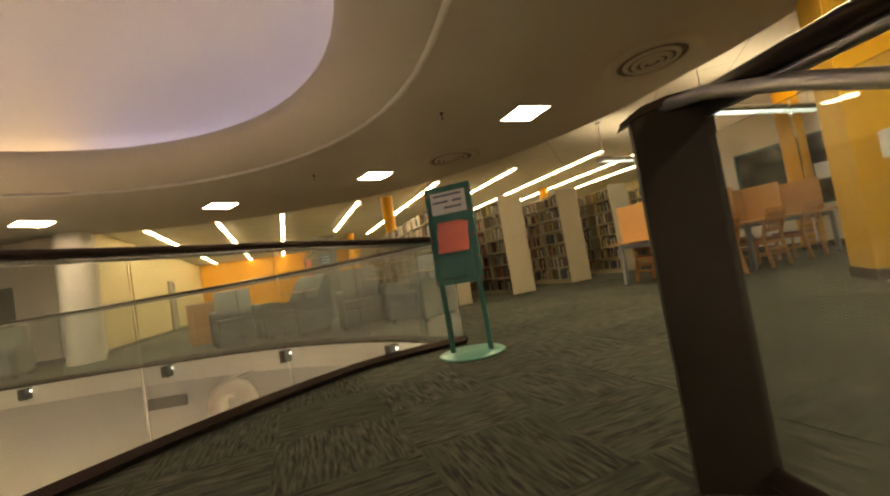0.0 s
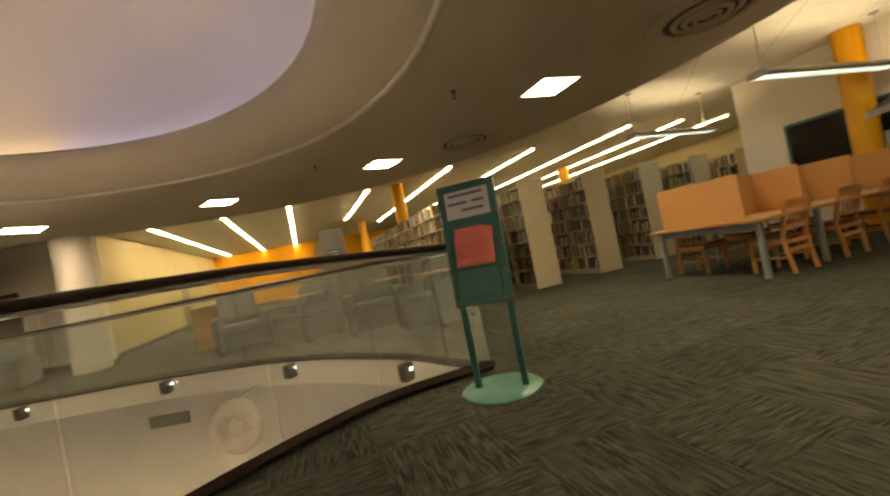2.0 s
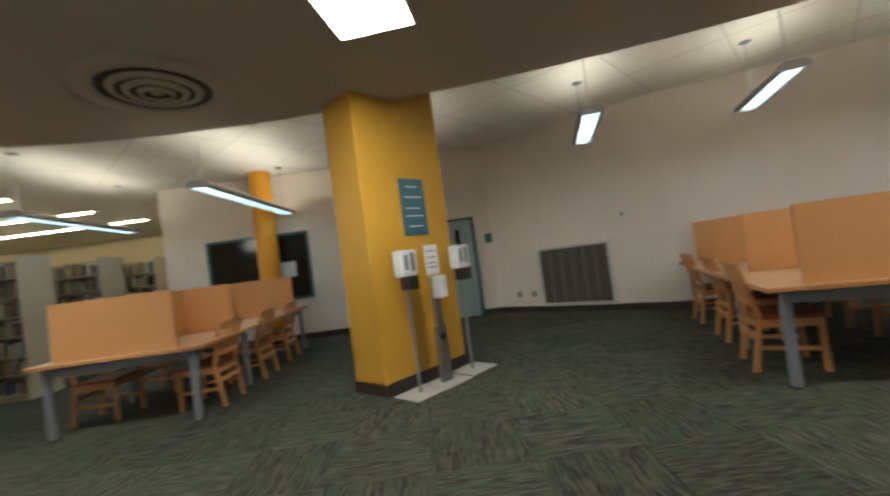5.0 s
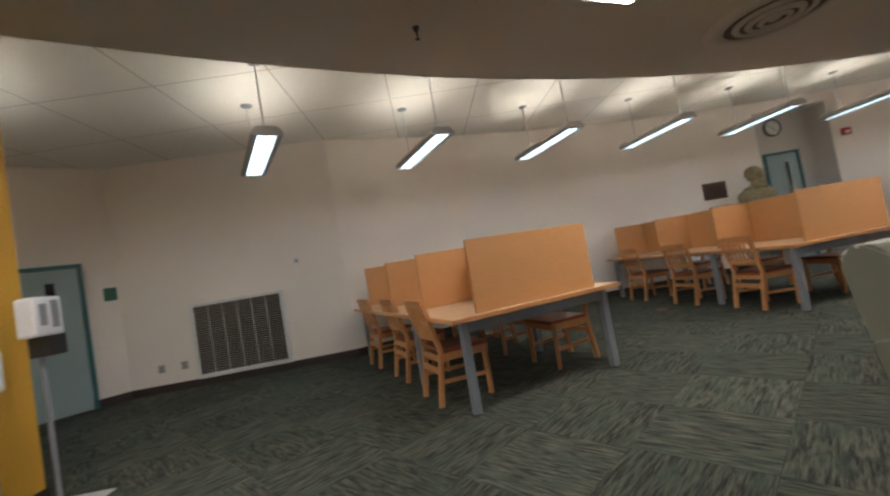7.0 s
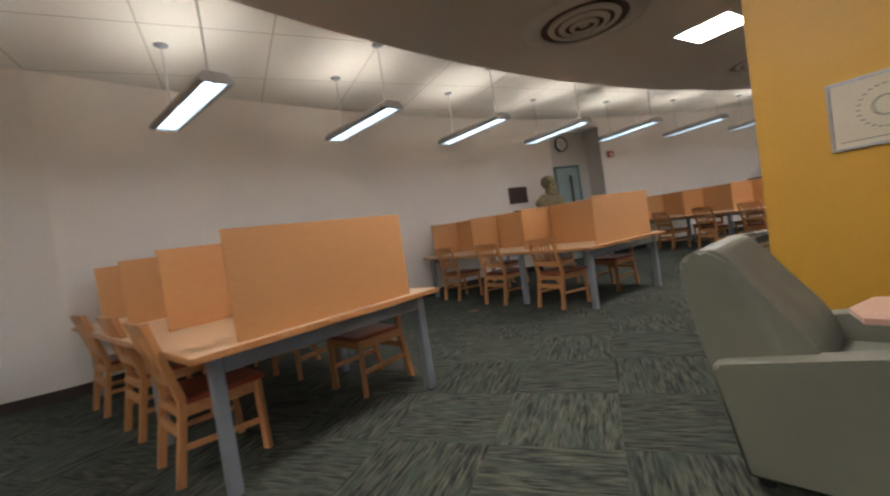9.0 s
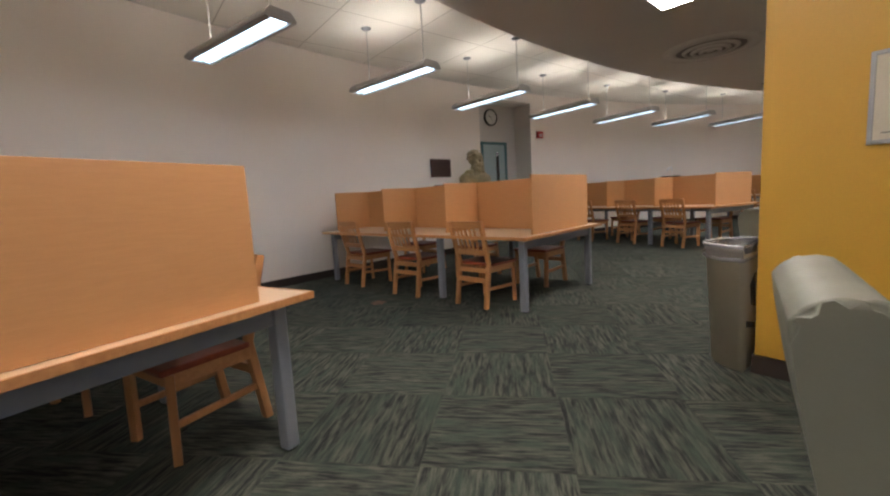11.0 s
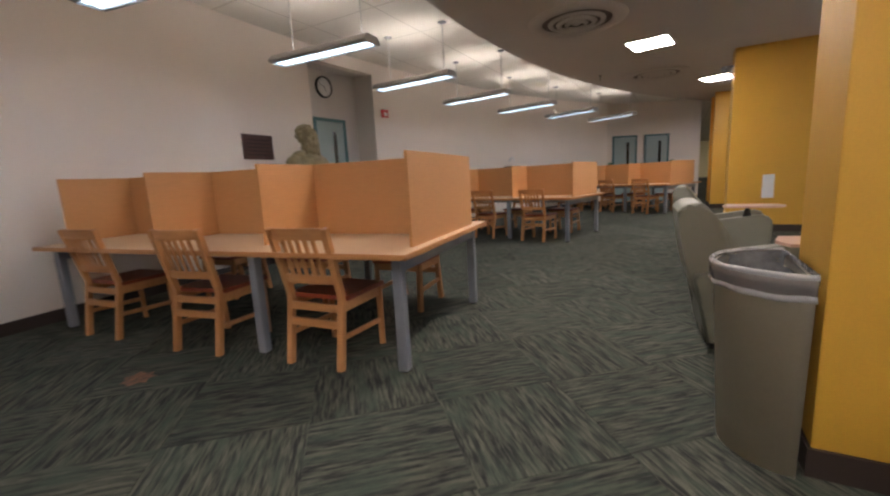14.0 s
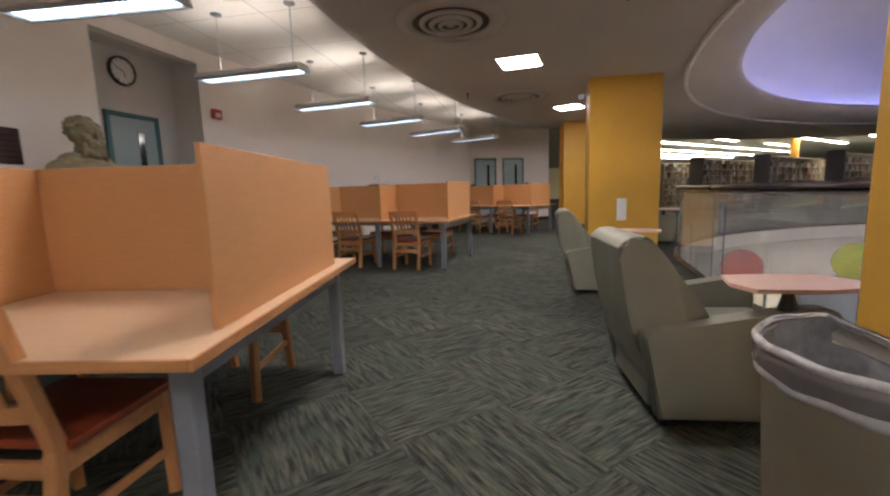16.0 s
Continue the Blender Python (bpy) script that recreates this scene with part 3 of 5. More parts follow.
guard("glass_guard", NEAR, "clear glass guard flaring from the stair head", lambda k: 0.125 * min(1.0, k / 18))
guard("glass_guard", RING, "clear glass guard along the curved walkway", lambda k: 0.085 * max(0.0, 1 - k / 7))
guard("glass_guard", SOUTH, "clear glass guard round the south of the atrium")
guard("glass_guard", WEST, "clear glass guard on the far side")

# newel at the stair head
post = thing("newel_post", "flat black steel newel post with a spreading cap", "post")
base = Vector((0.685, 1.13, 0))
bm = BM()
mt = Matrix.Translation(base) @ Matrix.Rotation(radians(-17), 4, "Z")
box(bm, -0.118, -0.03, 0, 0.125, 0.03, RAIL_TOP + 0.06, 0.004, mt)
part("post_plate", bm, M_BLACKSTEEL, post)
bm = BM()
cap = [(-0.155, 1.135), (-0.15, 1.145), (-0.08, 1.185), (0.0, 1.2), (0.1, 1.2), (0.13, 1.19), (0.13, 1.165), (0.0, 1.172), (-0.08, 1.16)]
prism(bm, cap, -0.045, 0.045)
bmesh.ops.transform(bm, verts=bm.verts, matrix=Matrix.Translation((0, 0, 0.088)) @ mt)
part("cap", bm, M_BRONZE_RAIL, post, "curved dark handrail end")

# steel handrail on the stair side of the ring
hr = thing("stair_handrail", "brushed steel handrail beside the stair", "handrail")
bm = BM()
path = [(0.665, 1.12, 1.262), (0.73, 1.0, 1.25), (0.745, 0.86, 1.2), (0.745, 0.7, 1.145), (0.735, 0.5, 1.06)]
for k in range(16):
    y = 0.2 - 0.3 * k
    path.append((CX + math.sqrt(14.02 ** 2 - (y - CY) ** 2), y, 0.93 - 0.166 * k))
sweep(bm, path, 0.021, 12)
part("rail", bm, M_SATIN, hr, "", True)

# small spot lamps on brackets along the far edge
def bracket_lamp(p, q):
    d = thing("bracket_spot", "small black spot lamp clamped under the floor edge", "spot lamp", "edge spot lamps")
    v = (Vector(q) - Vector(p)).normalized()
    m = Matrix.Translation((p[0], p[1], 0)) @ Matrix.Rotation(math.atan2(v.y, v.x), 4, "Z")
    bm = BM()
    box(bm, -0.06, -0.15, -0.2, 0.06, -0.004, -0.01, 0.01, m)
    part("housing", bm, M_DARK, d)
    bm = BM()
    tube(bm, m @ Vector((0.0, -0.075, -0.2)), m @ Vector((0.0, -0.075, -0.21)), 0.045, n=12)
    part("bezel", bm, M_STEEL, d)
    # Glowing dot beside the housing, put in for the lamp's wash on the wall.
    bm = BM()
    tube(bm, m @ Vector((0.09, -0.06, -0.05)), m @ Vector((0.09, -0.06, -0.08)), 0.016, n=10)
    part("lens", bm, G_SPOT, d, "bright lens")


for x, y in ((-0.95, 5.2), (-2.85, 6.4), (-5.2, 6.95), (-8.0, 7.0), (-10.8, 6.65)):
    k = min(range(len(FAR) - 1), key=lambda i: (FAR[i][0] - x) ** 2 + (FAR[i][1] - y) ** 2)
    bracket_lamp(FAR[k], FAR[k + 1])
for k in (10, 15, 20):
    bracket_lamp(SOUTH[k + 1], SOUTH[k])


# hanging globes over the lower storey
def globe(name, p, r, material, label):
    g = thing(name, label, "globe", "hanging globes")
    bm = BM()
    bmesh.ops.create_icosphere(bm, subdivisions=3, radius=r, matrix=Matrix.Translation(p))
    for v in bm.verts:
        d = v.co - Vector(p)
        v.co = Vector(p) + d * (1 + 0.05 * noise.noise(d * 5))
    part("globe_shell", bm, material, g, "", True)
    bm = BM()
    tube(bm, Vector(p) + Vector((0, 0, r)), (p[0], p[1], -0.4), 0.006, n=6)
    part("cord", bm, M_DARK, g)


wr = thing("glass_wreath", "pale blown-glass ring with reddish flecks hung in the atrium", "glass ornament", "hanging globes")
bm = BM()
rows = []
for i in range(28):
    a = 2 * math.pi * i / 28
    c = Vector((-3.62 + 0.25 * math.cos(a), 5.95, -0.62 + 0.25 * math.sin(a)))
    ring = []
    for j in range(12):
        b = 2 * math.pi * j / 12
        r = 0.125 * (1 + 0.22 * noise.noise(Vector((math.cos(a) * 4, math.sin(a) * 4, b * 1.5))))
        ring.append(bm.verts.new(c + Vector((math.cos(a) * math.cos(b), math.sin(b), math.sin(a) * math.cos(b))) * r))
    rows.append(ring)
for i in range(28):
    for j in range(12):
        bm.faces.new((rows[i][j], rows[(i + 1) % 28][j], rows[(i + 1) % 28][(j + 1) % 12], rows[i][(j + 1) % 12]))
part("ring", bm, M_FILM, wr, "", True)
bm = BM()
rw = random.Random(9)
for k in range(34):
    a = rw.uniform(0, 6.28)
    bmesh.ops.create_icosphere(bm, subdivisions=1, radius=rw.uniform(0.008, 0.02), matrix=Matrix.Translation((-3.62 + 0.27 * math.cos(a), 5.84 + rw.uniform(-0.02, 0.02), -0.62 + 0.27 * math.sin(a))))
tagged(part("flecks", bm, M_RBALL, wr, "reddish glass drops", True), "reddish glass drops", "", "", "stuff")
bm = BM()
tube(bm, (-3.62, 5.95, -0.26), (-3.62, 6.9, -0.3), 0.006, n=6)
part("wire", bm, M_DARK, wr)
globe("hanging_globe", (-3.57, -8.6, -0.35), 0.34, M_RBALL, "red and violet blown-glass globe")
globe("hanging_globe", (-5.8, -8.2, -0.35), 0.40, M_YBALL, "yellow and green blown-glass globe")
bm = BM()
box(bm, -5.6, 6.86, -0.72, -4.95, 6.92, -0.54)
for k in range(8):
    box(bm, -5.58, 6.84, -0.71 + 0.021 * k, -4.97, 6.87, -0.70 + 0.021 * k)
tagged(part("wall_vent", bm, M_GREYPANEL), "grey slatted vent in the white atrium wall", "vent")


# ---- piers and columns ----
def pier(x, y, w=1.22, d=0.42, turn=-22.0, top=SOFFIT):
    """x, y: the corner from which it runs w along its turn and d back."""
    p = thing("pier", "mustard-yellow painted wall pier with dark base", "pier", "yellow piers")
    p.matrix_basis = pose(x, y, 0, 0, 0, turn)
    bm = BM()
    box(bm, 0, 0, 0.12, w, d, top + 0.01, 0.006)
    part("shaft", bm, M_YELLOW, p)
    bm = BM()
    box(bm, -0.012, -0.012, 0, w + 0.012, d + 0.012, 0.12, 0.003)
    part("base", bm, M_BASE, p, "dark brown rubber base")
    return p


PIER1 = (4.15, 4.02)
V22 = Vector((math.cos(radians(-22)), math.sin(radians(-22))))
U22 = Vector((-V22.y, V22.x))
pier(*PIER1, w=1.27, d=0.52, top=CEIL - 0.02)
P2 = Vector((2.17, -2.76)) - V22 * 1.22 - U22 * 0.42
pier(*P2)
P3 = Vector((-0.87, -9.42)) - V22 * 1.25 - U22 * 0.42
pier(*P3, w=1.25)
P4 = Vector((-2.75, -14.0)) - V22 * 1.22 - U22 * 0.42
pier(*P4)


def column(x, y, r, top=CEIL):
    c = thing("column", "round column painted warm yellow-orange", "column", "round columns")
    bm = BM()
    lathe(bm, [(r, 0), (r, top)], 28, Matrix.Translation((x, y, 0)))
    part("shaft", bm, M_ORANGE, c, "", True)
    bm = BM()
    lathe(bm, [(r + 0.012, 0), (r + 0.012, 0.12), (r, 0.122)], 28, Matrix.Translation((x, y, 0)))
    part("base", bm, M_BASE, c, "dark base")


for x, y, r in ((7.25, 8.25, 0.21), (-1.95, 14.07, 0.2), (-5.4, 22.8, 0.2), (4.49, 18.06, 0.2), (-3.3, -14.9, 0.2), (-20.66, -21.4, 0.2)):
    column(x, y, r)
bm = BM()
lathe(bm, [(0.38, 0), (0.38, SOFFIT)], 32, Matrix.Translation((-9.3, 9.9, 0)))
structure("round_pillar", bm, M_WALL_GREY, "stout grey round pillar at the wall's end", "pillar", True)


# ---- ceiling lights ----
def troffer(r, deg):
    t = thing("ceiling_light", "square recessed ceiling light with a bright lens", "ceiling light", "soffit lights", at_polar(r, deg, SOFFIT))
    bm = BM()
    for s in (-1, 1):
        box(bm, -0.32, s * 0.31 - 0.012, -0.012, 0.32, s * 0.31 + 0.012, 0.0)
        box(bm, s * 0.31 - 0.012, -0.298, -0.012, s * 0.31 + 0.012, 0.298, 0.0)
    part("frame", bm, M_LIGHTMETAL, t, "thin pale frame")
    bm = BM()
    box(bm, -0.298, -0.298, -0.006, 0.298, 0.298, -0.002)
    part("diffuser", bm, G_TROFFER, t, "bright lens")


for r, d in ((16.3, 24.4), (15.0, 38.0), (12.5, 50.2), (9.6, 61), (16.7, 11.3), (16.7, -2.9), (16.6, -16.9), (16.5, -31.3), (16.5, -45.9), (16.5, -60)):
    troffer(r, d)


def round_vent(r, deg):
    v = thing("ceiling_vent", "round stepped ceiling air diffuser", "vent", "soffit vents", at_polar(r, deg, SOFFIT))
    for k, (ra, rb, z) in enumerate(((0.64, 0.46, 0.0), (0.375, 0.315, -0.015), (0.265, 0.205, -0.03), (0.155, 0.11, -0.042))):
        bm = BM()
        lathe(bm, [(ra, z), (ra - 0.01, z - 0.018), (rb, z - 0.03), (rb - 0.012, z - 0.012), (rb, z)], 36)
        part("ring", bm, M_SOFFIT, v, "", True)
    # Flat dark disc stands in for the shade between the rings.
    bm = BM()
    lathe(bm, [(0.46, -0.002), (0.02, -0.002)], 36)
    part("throat", bm, M_PLAQUE, v, "flat dark disc in place of the shade in the throat")
    bm = BM()
    lathe(bm, [(0.06, -0.02), (0.055, -0.05), (0.01, -0.062)], 24)
    part("hub", bm, M_SOFFIT, v, "", True)


for r, d in ((17.25, 18.4), (17.1, -10.5), (17.1, -24.9), (17.1, -39.6), (16.2, 33)):
    round_vent(r, d)


def pendant(r0, deg, length=1.52, drop=0.0):
    """A radial hanging light: shallow curved housing, louvred lens below, light to the ceiling above."""
    p = thing("pendant_light", "long grey pendant lamp on thin rods", "pendant light", "pendant lights", at_polar(r0, deg, 2.80 + drop))
    w = 0.15
    bm = BM()
    prof = [(-w, 0.0), (-w - 0.004, 0.018), (-w + 0.02, 0.055), (-0.095, 0.088), (-0.078, 0.088), (-0.078, 0.06), (0.078, 0.06), (0.078, 0.088), (0.095, 0.088), (w - 0.02, 0.055), (w + 0.004, 0.018), (w, 0.0), (0.095, -0.012), (0.088, 0.042), (-0.088, 0.042), (-0.095, -0.012)]
    a = [bm.verts.new((0, y, z)) for y, z in prof]
    b = [bm.verts.new((length, y, z)) for y, z in prof]
    for k in range(len(prof)):
        bm.faces.new((a[k], b[k], b[(k + 1) % len(prof)], a[(k + 1) % len(prof)]))
    bm.faces.new(a[::-1])
    bm.faces.new(b)
    for x in (0.001, length - 0.013):
        box(bm, x, -0.077, 0.061, x + 0.012, 0.077, 0.088)
        box(bm, x, -0.09, -0.011, x + 0.012, 0.09, 0.041)
    part("housing", bm, M_LAMP, p, "grey enamelled housing")
    bm = BM()
    box(bm, 0.05, -0.085, 0.0, length - 0.05, 0.085, 0.006)
    part("diffuser", bm, G_DOWN, p, "bright blue-white lens")
    bm = BM()
    n = int(length / 0.055)
    for k in range(1, n):
        box(bm, length * k / n - 0.004, -0.085, -0.010, length * k / n + 0.004, 0.085, -0.001)
    box(bm, 0.03, -0.005, -0.0105, length - 0.03, 0.005, -0.0005)
    part("louvre", bm, M_LIGHTMETAL, p, "thin louvre blades")
    bm = BM()
    box(bm, 0.08, -0.07, 0.062, length - 0.08, 0.07, 0.067)
    part("uplight", bm, G_UP, p, "lit upper slot")
    h = CEIL - 2.80 - drop
    for x in (0.14, length - 0.3):
        bm = BM()
        tube(bm, (x, 0, 0.08), (x, 0, h - 0.02), 0.008, n=8)
        part("rod", bm, M_LIGHTMETAL, p)
        bm = BM()
        lathe(bm, [(0.07, h), (0.068, h - 0.012), (0.03, h - 0.03), (0.005, h - 0.032)], 16)
        bmesh.ops.translate(bm, verts=bm.verts, vec=(x, 0, 0))
        part("canopy", bm, M_STEEL, p, "dark round ceiling cup", True)
    return p


for k in range(10):
    pendant(19.0, 5.4 - 6.0 * k)
# Added where the pier hides it, to brighten the dark wall behind.
pendant(19.0, 13.0)
pendant(18.95, 20.8, 3.3, -0.1)
pendant(19.45, 28.95, 2.85, -0.1)


# ---- doors and windows ----
def door(name, m, w, h, material, frame_m, label, glass=True, group=""):
    """Local x along the wall, y out of it into the room."""
    d = tagged(new(name), label, "door", group, "structure")
    d.matrix_basis = m
    bm = BM()
    box(bm, -0.06, 0.002, 0, 0, 0.05, h + 0.06, 0.003)
    box(bm, w, 0.002, 0, w + 0.06, 0.05, h + 0.06, 0.003)
    box(bm, 0, 0.002, h, w, 0.05, h + 0.06, 0.003)
    part("door_frame", bm, frame_m, d, "painted steel frame")
    bm = BM()
    box(bm, 0.004, 0.002, 0.01, w - 0.004, 0.03, h - 0.004, 0.003)
    leaf = part("door_leaf", bm, material, d)
    if glass:
        bm = BM()
        box(bm, w * 0.29, 0.03, 1.0, w * 0.29 + 0.1, 0.034, h - 0.19)
        part("vision_strip", bm, M_DARKGLASS, d, "narrow dark glass strip")
    bm = BM()
    tube(bm, (w * 0.1, 0.03, 1.02), (w * 0.1, 0.08, 1.02), 0.012, n=8)
    tube(bm, (w * 0.1, 0.075, 1.02), (w * 0.22, 0.075, 1.02), 0.01, n=8)
    part("door_handle", bm, M_METAL, d, "metal lever handle")
    return d


def on_wall(a, b, s, z=0.0, proud=0.0):
    """A pose on the inner face of the wall from a to b (the room lies to its left), s along it."""
    a, b = Vector(a), Vector(b)
    t = (b - a).normalized()
    n = Vector((-t.y, t.x))
    p = a + t * s + n * proud
    return Matrix(((t.x, n.x, 0, p.x), (t.y, n.y, 0, p.y), (0, 0, 1, z), (0, 0, 0, 1)))


RB1, RB0 = tuple(B1), tuple(B0)
door("door_recess", on_wall(RB1, RB0, 0.42), 0.72, 2.45, M_DOOR, M_FRAME, "pale teal door with a narrow glass strip in a recess")
E0, E1 = (-4.2, -18.0), (-0.75, -17.7)
for s in (2.37, 1.2):
    door("door_end", on_wall(E0, E1, s), 0.78, 2.4, M_DOOR, M_FRAME, "pale teal door in the end wall", True, "end wall doors")
WW0, WW1 = (9.3, 3.95), (6.75, 10.6)
door("door_window_wall", on_wall(WW0, WW1, 0.45), 0.92, 2.1, M_DOOR, M_FRAME, "pale teal door beside the yellow pier")
D0, D1 = (-10.2, 11.4), (-34, 13.2)
for s in (2.6, 6.2):
    door("door_west", on_wall(D0, D1, s), 1.9, 2.3, M_DARKDOOR, M_DARKDOOR, "dark double door across the atrium", False, "west doors")

win = tagged(new("window_office"), "dark office window in a teal frame", "window", "", "structure")
win.matrix_basis = on_wall(WW0, WW1, 4.05, 0.93)
WL, WH = 2.1, 1.36
bm = BM()
for x0, x1, z0, z1 in ((-0.05, 0, -0.05, WH + 0.05), (WL, WL + 0.05, -0.05, WH + 0.05), (0, WL, -0.05, 0), (0, WL, WH, WH + 0.05), (WL / 2 - 0.025, WL / 2 + 0.025, 0, WH)):
    box(bm, x0, 0.002, z0, x1, 0.045, z1, 0.002)
part("window_frame", bm, M_FRAME, win, "teal window frame")
for k in range(2):
    bm = BM()
    box(bm, 0.0 + k * (WL / 2 + 0.025), 0.004, 0, WL / 2 - 0.025 + k * (WL / 2 + 0.025), 0.012, WH)
    part("pane", bm, M_DARKGLASS, win, "dark reflecting pane")
bm = BM()
box(bm, 0.28, 0.014, 0.45, 0.62, 0.017, 0.78)
tagged(part("window_notice", bm, M_PAPER), "white paper notice taped to the window", "notice").matrix_basis = win.matrix_basis.copy()


# ---- reading desks with dividers ----
def carrel_desk(deg, r0=17.47, modules=3):
    """A long double-sided desk that stands radially; local x runs outwards, y across."""
    d = thing("study_desk", "long wooden study desk with upright beech dividers and grey steel legs", "desk", "study desks", at_polar(r0, deg))
    L, W, H = 1.18 * modules + 0.14, 1.74, 0.785
    bm = BM()
    box(bm, 0, -W / 2, H - 0.032, L, W / 2, H, 0.004)
    part("tabletop", bm, M_TOP, d, "pale laminate top with beech edge")
    bm = BM()
    for s in (-1, 1):
        box(bm, 0.004, s * (W / 2 + 0.006) - 0.006, H - 0.034, L - 0.004, s * (W / 2 + 0.006) + 0.006, H + 0.001, 0.002)
    box(bm, -0.012, -W / 2 - 0.012, H - 0.034, 0.0, W / 2 + 0.012, H + 0.001, 0.002)
    box(bm, L, -W / 2 - 0.012, H - 0.034, L + 0.012, W / 2 + 0.012, H + 0.001, 0.002)
    part("edge_band", bm, M_BEECH, d, "beech edge band")
    for s in (-1, 1):
        for x in (0.11, 1.26, L - 0.1):
            bm = BM()
            box(bm, x - 0.034, s * (W / 2 - 0.125) - 0.034, 0.012, x + 0.034, s * (W / 2 - 0.125) + 0.034, H - 0.05, 0.012)
            leg = part("leg", bm, M_STEEL, d, "grey steel leg")
            bm = BM()
            tube(bm, (x, s * (W / 2 - 0.125), 0), (x, s * (W / 2 - 0.125), 0.014), 0.028, n=10)
            part("foot", bm, M_DARK, leg)
    for x in (0.11, L - 0.1):
        bm = BM()
        box(bm, x - 0.024, -W / 2 + 0.165, H - 0.135, x + 0.024, W / 2 - 0.165, H - 0.052, 0.006)
        part("apron", bm, M_STEEL, d, "grey steel cross rail")
    bm = BM()
    for s in (-1, 1):
        box(bm, 0.15, s * 0.24 - 0.024, H - 0.115, L - 0.14, s * 0.24 + 0.024, H - 0.052, 0.006)
    part("side_rail", bm, M_STEEL, d)
    z0, z1 = H + 0.002, 1.378
    bm = BM()
    box(bm, 0.082, -0.012, z0, L - 0.05, 0.012, z1, 0.003)
    part("divider", bm, M_PANEL, d, "long beech divider down the middle")
    for k in range(modules + 1):
        x = 0.07 + (L - 0.12) * k / modules
        depth = 0.63
        if k == 0:
            bm = BM()
            box(bm, x - 0.011, -depth, z0, x + 0.011, depth, z1 + 0.012, 0.003)
            part("divider", bm, M_PANEL, d, "broad beech end divider")
            continue
        for s in (-1, 1):
            bm = BM()
            y0, y1 = (0.013, depth) if s > 0 else (-depth, -0.013)
            box(bm, x - 0.011, y0, z0, x + 0.011, y1, z1 + (0.012 if k == 0 else 0.0), 0.003)
            part("divider", bm, M_PANEL, d, "beech cross divider")
    for k in range(modules):
        x = 0.5 + 1.22 * k
        for s in (-1, 1):
            bm = BM()
            box(bm, x, s * 0.66 - 0.03, H - 0.075, x + 0.16, s * 0.66 + 0.03, H - 0.034, 0.004)
            part("power_box", bm, M_LIGHTMETAL, d, "small white power outlet box")
    return d


# ---- wooden chair, facing +y, built once ----
def chair_template():
    c = thing("wooden_chair", "beech library chair with slatted back and dark red seat", "chair", "desk chairs")
    seat_z = 0.45
    for s in (-1, 1):
        bm = BM()
        beam(bm, (s * 0.2, 0.2, 0), (s * 0.205, 0.19, seat_z - 0.02), 0.04, 0.036)
        part("leg", bm, M_BEECH_V, c, "square front leg")
        bm = BM()
        beam(bm, (s * 0.19, -0.27, 0), (s * 0.19, -0.2, seat_z), 0.04, 0.042)
        beam(bm, (s * 0.19, -0.2, seat_z - 0.005), (s * 0.2, -0.315, 0.9), 0.038, 0.042)
        part("leg", bm, M_BEECH_V, c, "raked back leg and upright")
        bm = BM()
        beam(bm, (s * 0.2, 0.19, 0.185), (s * 0.19, -0.235, 0.2), 0.018, 0.034)
        part("stretcher", bm, M_BEECH, c)
        bm = BM()
        box(bm, s * 0.2 - 0.011, -0.2, seat_z - 0.085, s * 0.2 + 0.011, 0.19, seat_z - 0.02, 0.003)
        part("apron", bm, M_BEECH, c)
    for y, z in ((-0.235, 0.26), (-0.215, 0.36)):
        bm = BM()
        box(bm, -0.172, y - 0.012, z, 0.172, y + 0.012, z + 0.05, 0.003)
        part("stretcher", bm, M_BEECH, c)
    bm = BM()
    box(bm, -0.18, 0.178, seat_z - 0.085, 0.18, 0.2, seat_z - 0.02, 0.003)
    part("apron", bm, M_BEECH, c)
    bm = BM()
    box(bm, -0.225, -0.19, seat_z - 0.02, 0.225, 0.235, seat_z + 0.012, 0.01)
    for v in bm.verts:
        if v.co.z > seat_z:
            v.co.z -= 0.012 * max(0, 1 - (v.co.x / 0.2) ** 2)
    part("seat", bm, M_SEAT, c, "dark red stained seat")

    def rail(z0, z1, y, bow):
        bm = BM()
        n = 8
        rows = []
        for k in range(n + 1):
            x = -0.205 + 0.41 * k / n
            b = bow * (1 - (x / 0.205) ** 2)
            rows.append([bm.verts.new((x, y - b + dy - 0.06 * (z - z0) * 2, z)) for dy, z in ((-0.011, z0), (0.011, z0), (0.011, z1), (-0.011, z1))])
        for a, b in zip(rows, rows[1:]):
            for i in range(4):
                bm.faces.new((a[i], a[(i + 1) % 4], b[(i + 1) % 4], b[i]))
        bm.faces.new(rows[0])
        bm.faces.new(rows[-1][::-1])
        return bm
    part("top_rail", rail(0.83, 0.9, -0.298, 0.025), M_BEECH, c, "curved top rail")
    part("lower_rail", rail(0.545, 0.6, -0.226, 0.02), M_BEECH, c, "curved lower rail")
    for k in range(5):
        x = -0.11 + 0.055 * k
        b = 0.022 * (1 - (x / 0.2) ** 2)
        bm = BM()
        beam(bm, (x, -0.234 - b, 0.59), (x, -0.3 - b, 0.84), 0.026, 0.012, 0.002)
        part("slat", bm, M_BEECH_V, c, "narrow back slat")
    return c


chair0 = chair_template()
chairs_made = []


def place_chair(m):
    if not chairs_made:
        chair0.matrix_basis = m @ Matrix.Diagonal((1.11, 1.05, 1.05, 1))
        chairs_made.append(chair0)
    else:
        chairs_made.append(copy_thing(chair0, m))


